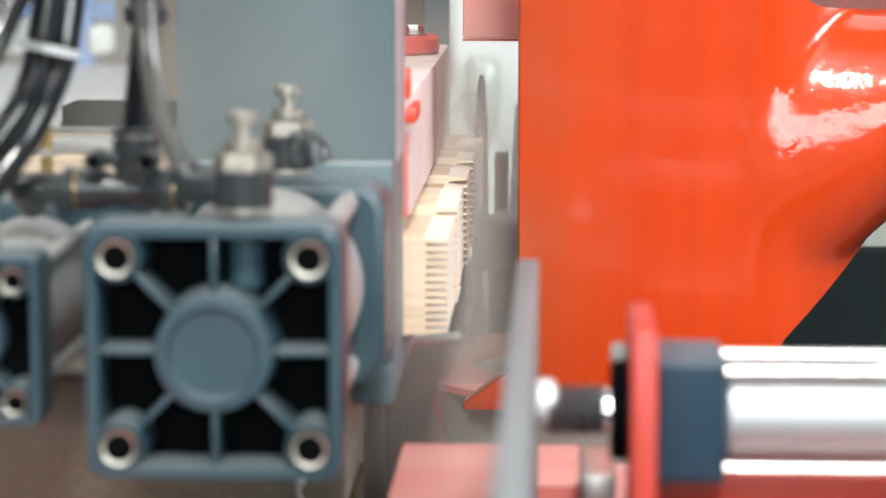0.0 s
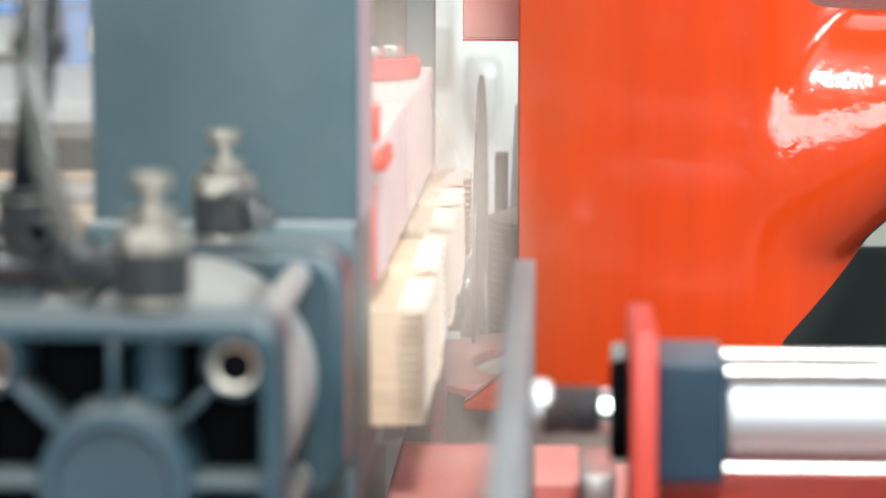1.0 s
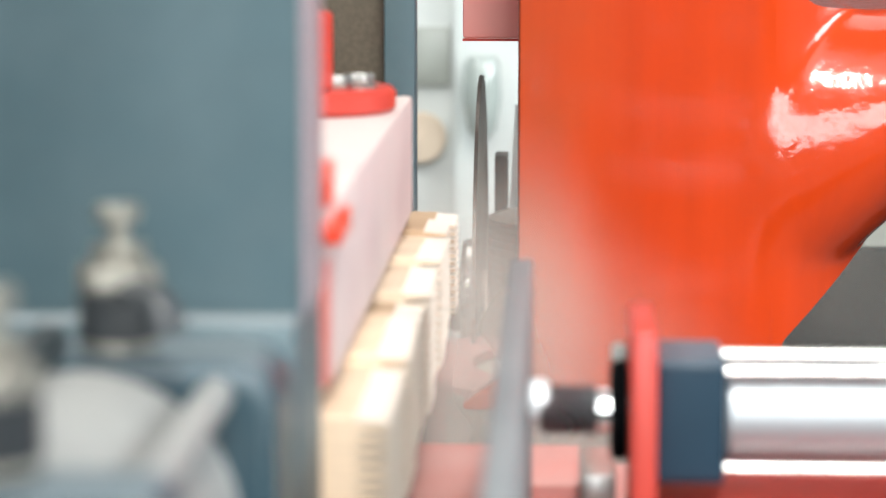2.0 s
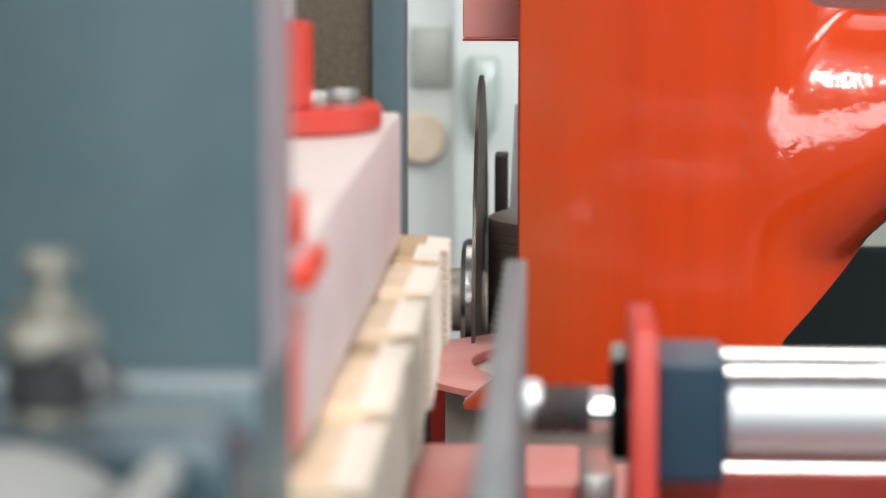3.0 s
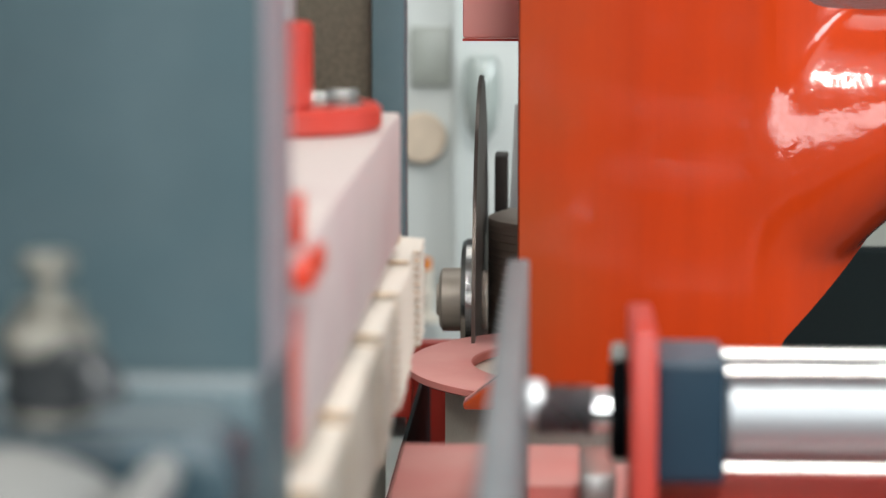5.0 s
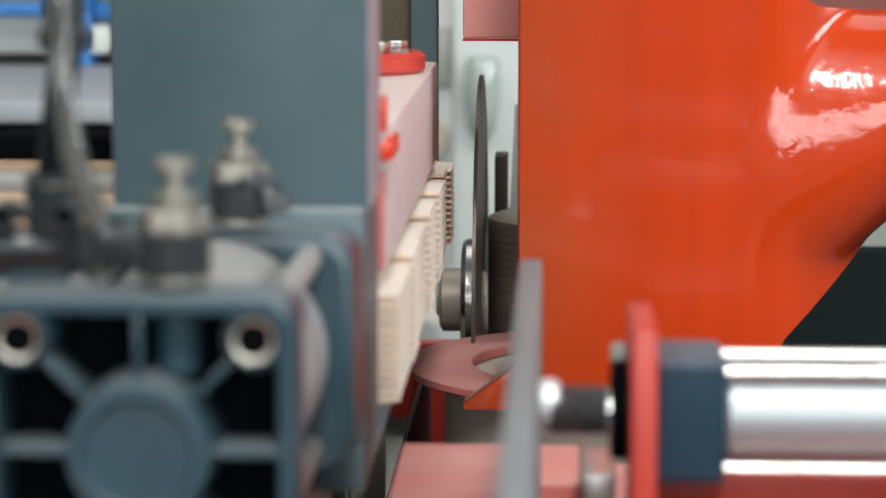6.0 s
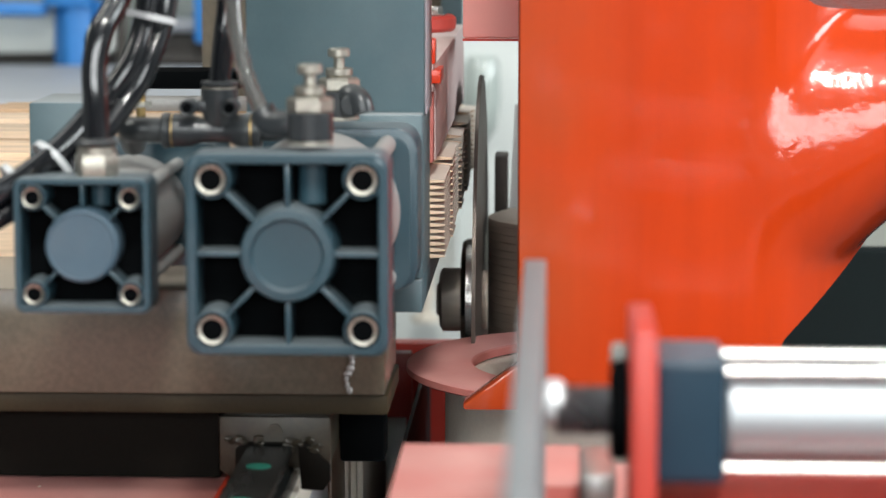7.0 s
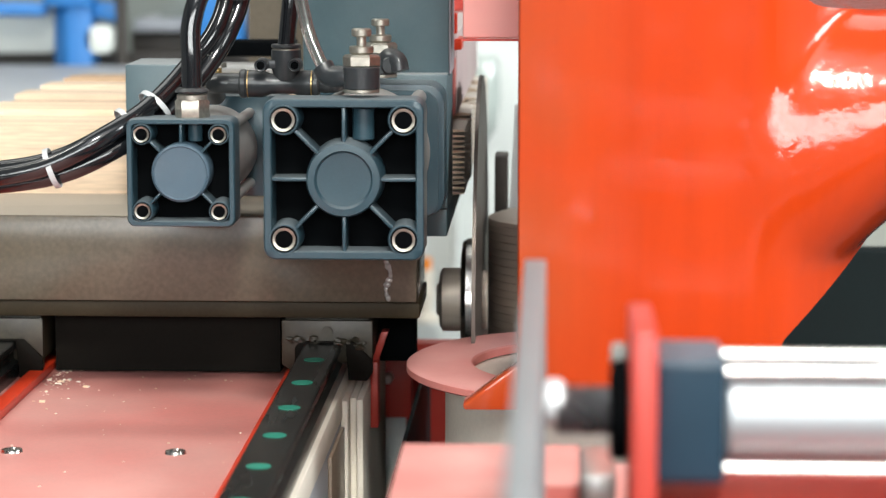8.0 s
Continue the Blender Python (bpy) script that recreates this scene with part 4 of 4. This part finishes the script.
def press_beam():
    b = part("press_beam", box(-0.172, -0.0722, 0.318, 0.76, -0.1585, -0.1, 0.002), PINK_DUST, CARRIAGE, "dust-covered red pressing beam")
    part("press_flange", rod("z", (-0.1165, 0.668, -0.0998), 0.042, 0.0115, 48), RED_CLEAN, b, "round red flange")
    part("lift_rod", rod("z", (-0.1165, 0.64, -0.0885), 0.0155, 0.036, 32), RED_CLEAN, b, "short red lifting post")
    part("guide_pin", rod("z", (-0.1165, 0.64, -0.0525), 0.0085, 0.3, 24), DULL_ALU, b, "dull steel guide pin")
    for x, y in ((-0.0905, 0.66), (-0.099, 0.645)):
        part("flange_bolt", lathe("z", (x, y, -0.0885), [(0.0062, 0), (0.0066, 0.0006), (0.0066, 0.006), (0.006, 0.0068)], 6), STEEL, b)
    part("bolt_washer", rod("z", (-0.0905, 0.66, -0.0882), 0.009, 0.0012), STEEL, b)
    part("front_shoe", box(-0.13, -0.0735, 0.306, 0.3178, -0.1585, -0.117, 0.001), RED_DUSTY, b, "dusty red front shoe")
    part("shoe_face", box(-0.12, -0.0732, 0.303, 0.3178, -0.1165, -0.0998, 0.001), PINK_DUST, b)
    part("red_block", box(-0.11, -0.0690, 0.3015, 0.345, -0.1112, -0.1035, 0.0006), ORANGE, b, "small clean red block")
    part("red_block", box(-0.11, -0.0722, 0.3035, 0.3172, -0.0997, -0.0852, 0.0006), ORANGE, b, "small clean red block")
    return b


PRESS = press_beam()


# ---- wood on the carriage ----
def boards():
    made = []
    y = 0.299
    i = 0
    rnd = random.Random(4)
    while y < 0.80:
        d = 0.047 + rnd.uniform(-0.004, 0.006)
        h = 0.0512 + rnd.uniform(-0.0034, 0.003)
        x1 = -0.0662 + rnd.uniform(-0.0015, 0.0015)
        z0 = -0.2152
        # comb of fingers at the end, drawn along y
        n = 13
        pitch = h / n
        out = [(-0.44, z0), (x1 - 0.011, z0)]
        for k in range(n):
            a = z0 + pitch * k
            out += [(x1 - 0.011, a + pitch * 0.12), (x1, a + pitch * 0.36), (x1, a + pitch * 0.58), (x1 - 0.011, a + pitch * 0.84)]
        out += [(x1 - 0.011, z0 + h), (-0.44, z0 + h)]
        t = thing("wood_board", (-0.25, y, z0), "sawn pine board with finger-cut end on the carriage", "board", "boards on the carriage")
        part("plank", prism(out, "y", y, y + d - 0.001), WOOD, t, smooth=False)
        made.append((t, y))
        y += d
        i += 1
    return made


BOARDS = boards()


# ---- weld bead and loose sawdust ----
def weld_bead():
    rnd = random.Random(9)
    own = bmesh.new()
    for i in range(15):
        z = -0.2275 - 0.0031 * i
        lump = bmesh.new()
        bmesh.ops.create_icosphere(lump, subdivisions=2, radius=1.0)
        sx, sz = rnd.uniform(0.0012, 0.0026), rnd.uniform(0.0018, 0.0024)
        for v in lump.verts:
            v.co = Vector((-0.1135 + rnd.uniform(-0.0002, 0.0002) + 0.0016 * math.sin(i * 0.9) + v.co.x * sx, 0.179 + v.co.y * 0.0012, z + v.co.z * sz))
        own = merge(own, lump)
    part("weld_bead", own, DULL_ALU, CARRIAGE, "knobbly grey weld bead")


weld_bead()


def grease_clumps():
    """Dark greasy dust caked round the bearing's wiper."""
    rnd = random.Random(5)
    own = bmesh.new()
    for i in range(34):
        lump = bmesh.new()
        bmesh.ops.create_icosphere(lump, subdivisions=1, radius=1.0)
        size = rnd.uniform(0.0008, 0.0024)
        side = rnd.choice((-1, 1))
        at = Vector((-0.1555 + side * rnd.uniform(0.004, 0.026), 0.1825 + rnd.uniform(0, 0.0015), -0.3005 - rnd.uniform(-0.002, 0.006)))
        for v in lump.verts:
            v.co = at + Vector((v.co.x * size * 1.5, v.co.y * size * 0.7, v.co.z * size)) * rnd.uniform(0.85, 1.1)
        own = merge(own, lump)
    part("grease_clump", own, BEARING, CARRIAGE, "caked dark grease and dust")


grease_clumps()


def sawdust():
    """Shavings and crumbs lying on the bed beside the rails."""
    rnd = random.Random(21)
    own = bmesh.new()
    for i in range(150):
        near = rnd.random() < 0.55
        x = -0.345 + abs(rnd.gauss(0, 0.012)) if near else rnd.uniform(-0.345, -0.19)
        y = rnd.gauss(1.70, 0.04) if near else rnd.uniform(1.1, 1.9)
        size = rnd.uniform(0.0004, 0.0010) * (2.6 if near and rnd.random() < 0.25 else 1)
        lump = bmesh.new()
        bmesh.ops.create_cube(lump, size=1)
        turn = Matrix.Rotation(rnd.uniform(0, 6.3), 4, "Z") @ Matrix.Rotation(rnd.uniform(-0.3, 0.3), 4, "X")
        bmesh.ops.transform(lump, matrix=Matrix.Translation((x, y, -0.3288 + size * 0.2)) @ turn @ Matrix.Diagonal((size * rnd.uniform(0.8, 2.4), size, size * 0.45, 1)), verts=lump.verts)
        own = merge(own, lump)
    solo("sawdust", own, WOOD, "pale wood crumbs and sawdust on the red bed", "sawdust", kind="stuff")


sawdust()


# ---- behind the machine ----
def background():
    t = thing("white_cabinet", (-0.2, 4.2, -1.2), "white machine cabinet with a grey window and round tan disc", "cabinet")
    part("cabinet_body", box(-0.42, 0.02, 4.0, 4.6, -1.2, 0.2, 0.01), WHITE, t)
    part("cabinet_edge", box(-0.165, -0.155, 3.97, 3.999, -0.62, 0.1, 0.002), WHITE, t)
    part("side_fitting", lathe("z", (-0.2045, 3.93, -0.666), [(0.024, 0), (0.024, 0.008), (0.011, 0.012), (0.011, 0.032), (0.014, 0.034), (0.014, 0.05), (0.011, 0.052), (0.011, 0.082)], 20), CREAM, t)
    part("orange_cap", rod("z", (-0.2045, 3.93, -0.584), 0.0085, 0.018), CAP_ORANGE, t, "orange cap")
    part("window", box(-0.232, -0.168, 3.985, 3.999, -0.302, -0.208, 0.004), WINDOW_GREY, t)
    part("disc", rod("y", (-0.215, 3.965, -0.382), 0.04, 0.03), TAN, t, "tan plywood disc")
    part("filter_bowl", lathe("z", (-0.118, 3.94, -0.385), [(0.006, 0), (0.022, 0.02), (0.03, 0.07), (0.028, 0.12), (0.02, 0.135)], 24), JAR, t, "grey-green filter bowl")
    t = thing("blue_stand", (-0.7, 4.0, -1.2), "blue painted steel stand with pale panels", "stand")
    part("post", prism([(-0.803, 4.03), (-0.778, 4.0), (-0.738, 4.0), (-0.738, 4.06), (-0.803, 4.06)], "z", -1.2, 0.1, 0.002), BLUE, t)
    part("post_cap", box(-0.812, -0.735, 3.985, 4.06, -0.178, -0.15, 0.004), BLUE, t)
    part("hanging_box", box(-0.575, -0.50, 4.0, 4.1, -0.236, -0.12, 0.005), BLUE, t)
    part("crossbar", box(-1.4, -0.81, 3.99, 4.05, -0.193, -0.172, 0.004), BLUE, t)
    part("brace", prism([(-0.737, -0.172), (-0.737, -0.196), (-0.693, -0.206), (-0.693, -0.172)], "y", 4.01, 4.04, 0.003), BLUE, t)
    part("panel", prism(rounded(-1.1, -0.805, -0.256, -0.196, 0.02), "y", 4.07, 4.1, 0.002), PALE, t, "pale green panel")
    part("panel", prism(rounded(-0.747, -0.702, -0.252, -0.209, 0.014), "y", 4.0, 4.03, 0.002), PALE, t, "pale rounded cover")
    part("shelf", box(-1.4, -0.43, 4.1, 4.14, -0.277, -0.258, 0.002), GUARD, t, "dark steel shelf")
    part("back_sheet", box(-1.4, -0.43, 4.3, 4.32, -1.2, 0.2), SHADE_GREY, t, "dull grey back sheet")
    t = thing("far_machine", (-0.55, 4.2, -1.2), "dull grey-green machine casing behind the stand", "machine")
    part("casing", box(-0.70, -0.44, 4.15, 4.28, -0.29, -0.226, 0.006), GUARD, t, "brown-black lower casing")
    part("table", box(-0.69, -0.44, 4.12, 4.28, -0.225, -0.203, 0.004), PALE_GREY, t)
    part("body", box(-0.68, -0.43, 4.19, 4.29, -1.2, -0.291), SHADE_GREY, t)
    part("cover", prism([(-0.655, -0.202), (-0.62, -0.17), (-0.59, -0.11), (-0.57, -0.11), (-0.57, -0.202)], "y", 4.15, 4.25, 0.004), SHADE_GREY, t)
    part("cover", prism([(-0.515, -0.202), (-0.53, -0.16), (-0.495, -0.11), (-0.44, -0.11), (-0.44, -0.202)], "y", 4.15, 4.25, 0.004), PALE, t, "pale sloping cover")
    part("pole", rod("z", (-0.69, 4.0, -1.2), 0.009, 1.4, 16), GUARD, t, "dark upright pole")
    t = thing("work_bench", (-0.9, 3.6, -1.2), "grey dusty work bench", "bench")
    part("bench_top", box(-1.4, -0.45, 3.3, 3.98, -0.30, -0.27, 0.004), PALE_GREY, t)
    part("bench_body", box(-1.35, -0.5, 3.35, 3.95, -1.2, -0.301), DARK, t)
    t = thing("dark_cabinet", (0.4, 2.4, -1.2), "dark green-black machine housing", "housing")
    part("housing", box(0.12, 0.9, 2.1, 2.13, -1.2, -0.294, 0.003), DARK, t)
    part("rear_wall", box(0.1, 0.9, 2.5, 2.53, -1.2, -0.2), WINDOW_GREY, t, "dull grey rear sheet")
    part("inner_floor", box(0.12, 0.9, 2.131, 2.499, -0.6, -0.58), DARK, t)


background()


# ---- dust in the air ----
def dust_wisp(seed, across=0.135, upright=0.18, material=DUST):
    """A bowl-shaped wavy wisp of dust."""
    own = bmesh.new()
    rnd = Vector((seed * 3.1, seed * 1.7, 0))
    rings = [[own.verts.new((0, -0.008, 0))] * 40]
    for i in range(1, 15):
        q = i / 14
        rings.append([])
        for k in range(40):
            a = 2 * math.pi * k / 40
            p = Vector((across * q * math.cos(a), 0, upright * q * math.sin(a)))
            rings[-1].append(own.verts.new((p.x, -0.008 * (1 - q * q) + 0.002 * noise.noise(p * 8 + rnd), p.z)))
    for k in range(40):
        own.faces.new((rings[0][0], rings[1][k], rings[1][(k + 1) % 40]))
    for a, b in zip(rings[1:], rings[2:]):
        for k in range(40):
            own.faces.new((a[k], a[(k + 1) % 40], b[(k + 1) % 40], b[k]))
    bmesh.ops.translate(own, verts=own.verts, vec=(0, 0, -CAM_Z))
    ob = solo("dust_wisp", own, material, "thin pale drifting cloud of wood dust", "dust", kind="stuff")
    return ob


WISPS = [dust_wisp(i) for i in range(6)] + [dust_wisp(i, 0.075, 0.2, PLUME) for i in (6, 7)]

# ---- what moves ----
SLIDE = [(0.0, 0.9294), (0.5, 0.8226), (1.0, 0.7142), (1.5, 0.6061), (1.7, 0.5628), (2.0, 0.498), (2.15, 0.475), (2.3, 0.461),
         (2.8, 0.423), (2.95, 0.409), (3.05, 0.4041), (5.1, 0.4041), (5.28, 0.450), (5.5, 0.543), (5.8, 0.6724), (6.0, 0.7574),
         (6.5, 0.9723), (7.0, 1.1895), (7.5, 1.4089), (7.7, 1.482), (7.85, 1.506), (8.0, 1.5092)]
# the boards stand out until the pusher plate squares them up
BOARD_SHIFT = [(0.0, 0.013), (3.12, 0.013), (3.2, 0.0095), (3.34, 0.0), (8.0, 0.0)]
PRESS_LIFT = [(0.0, 0), (3.2, 0), (3.35, 0.012), (3.5, 0.041), (3.6, 0.068), (3.7, 0.074), (4.0, 0.074), (4.1, 0.060),
              (4.2, 0.028), (4.3, 0.006), (4.4, 0), (8.0, 0)]
PUSH = [(0.0, 0), (2.8, -0.003), (3.0, -0.005), (3.1, -0.018), (3.2, -0.036), (3.34, -0.0462), (3.6, -0.0455), (4.0, -0.042), (4.2, -0.013),
        (4.5, -0.007), (5.0, -0.004), (5.8, 0.0), (6.5, 0.003), (8.0, 0.003)]


# dust wisps: seconds, place, turn; all are drawn down the extraction behind the spindle after the cut
SUNK = (-0.02, 1.9, -0.75, 30)
DRIFT = [
    # the haze that hangs behind the column's edge
    [(0, -0.1, 1.52, -0.2, 0), (0.5, -0.075, 1.52, -0.18, 14), (1, -0.085, 1.52, -0.2, 20), (1.5, -0.06, 1.52, -0.17, 40), (1.7, -0.05, 1.52, -0.16, 44), (2.15, -0.04, 1.56, -0.38, 50), (2.6, *SUNK), (8.0, *SUNK)],
    # the puff that rolls out over the column
    [(0, -0.165, 1.38, -0.24, 60), (0.3, -0.1, 1.38, -0.18, 70), (0.6, -0.075, 1.38, -0.16, 75), (0.8, -0.085, 1.38, -0.2, 78), (1, -0.165, 1.38, -0.22, 80), (1.2, -0.1, 1.38, -0.18, 85), (1.4, -0.035, 1.38, -0.17, 92), (1.6, -0.005, 1.38, -0.13, 98), (1.7, -0.03, 1.38, -0.14, 100), (2.15, -0.03, 1.4, -0.4, 110), (2.6, *SUNK), (8.0, *SUNK)],
    # in the dark recess beside the column
    [(0, 0.05, 1.95, -0.3, 20), (0.9, 0.08, 1.95, -0.26, 20), (1.3, 0.22, 1.95, -0.24, 25), (1.7, 0.235, 1.95, -0.23, 30), (2.2, 0.12, 1.95, -0.5, 30), (2.6, *SUNK), (8.0, *SUNK)],
    # round the carriage plate and the boards that are cut
    [(0, -0.17, 1.16, -0.16, 10), (0.3, -0.17, 1.06, -0.12, 20), (0.5, -0.165, 1.02, -0.1, 25), (0.75, -0.16, 1.0, -0.13, 30), (1, -0.165, 0.96, -0.15, 40), (1.5, -0.12, 0.9, -0.14, 60), (1.7, -0.115, 0.88, -0.14, 60), (2.15, -0.05, 1.2, -0.4, 60), (2.6, *SUNK), (8.0, *SUNK)],
    # hanging in the air behind the carriage
    [(0, -0.46, 2.3, -0.15, 0), (1, -0.44, 2.3, -0.14, 30), (1.7, -0.4, 2.3, -0.2, 50), (2.15, -0.2, 2.1, -0.5, 60), (2.6, *SUNK), (8.0, *SUNK)],
    [(0, -0.38, 2.2, -0.17, 60), (1, -0.36, 2.2, -0.15, 80), (1.7, -0.34, 2.2, -0.2, 90), (2.15, -0.2, 2.05, -0.5, 110), (2.6, *SUNK), (8.0, *SUNK)],
    # the dense plume between the boards and the column
    [(0, -0.062, 1.62, -0.22, 0), (0.3, -0.082, 1.18, -0.15, 4), (0.6, -0.08, 1.16, -0.15, 6), (1.0, -0.08, 1.22, -0.18, 3), (1.4, -0.07, 1.16, -0.16, 5), (1.7, -0.066, 1.14, -0.16, 8), (2.15, -0.03, 1.5, -0.42, 8), (2.6, *SUNK), (8.0, *SUNK)],
    [(0, -0.06, 1.55, -0.3, 0), (0.4, -0.062, 1.55, -0.26, -5), (1.0, -0.062, 1.55, -0.26, -4), (1.7, -0.06, 1.5, -0.22, -7), (2.15, -0.04, 1.55, -0.45, -8), (2.6, *SUNK), (8.0, *SUNK)],
]


def between(rows, t):
    return float(np.interp(t, [r[0] for r in rows], [r[1] for r in rows]))


def motions():
    walk(CARRIAGE, [(t, pose(-0.3, y, CAM_Z - 0.285)) for t, y in SLIDE])
    for b, off in BOARDS:
        times = sorted({t for t, _ in SLIDE} | {t for t, _ in BOARD_SHIFT})
        walk(b, [(t, pose(-0.25 + between(BOARD_SHIFT, t), between(SLIDE, t) + off, CAM_Z - 0.2152)) for t in times])
    for w, rows in zip(WISPS, DRIFT):
        walk(w, [(t, pose(x, y, CAM_Z + z, 0, r, 0)) for t, x, y, z, r in rows])
    walk(PRESS, [(t, pose(0, 0, z)) for t, z in PRESS_LIFT])
    walk(PISTON, [(t, pose(x, 0, 0)) for t, x in PUSH])


motions()
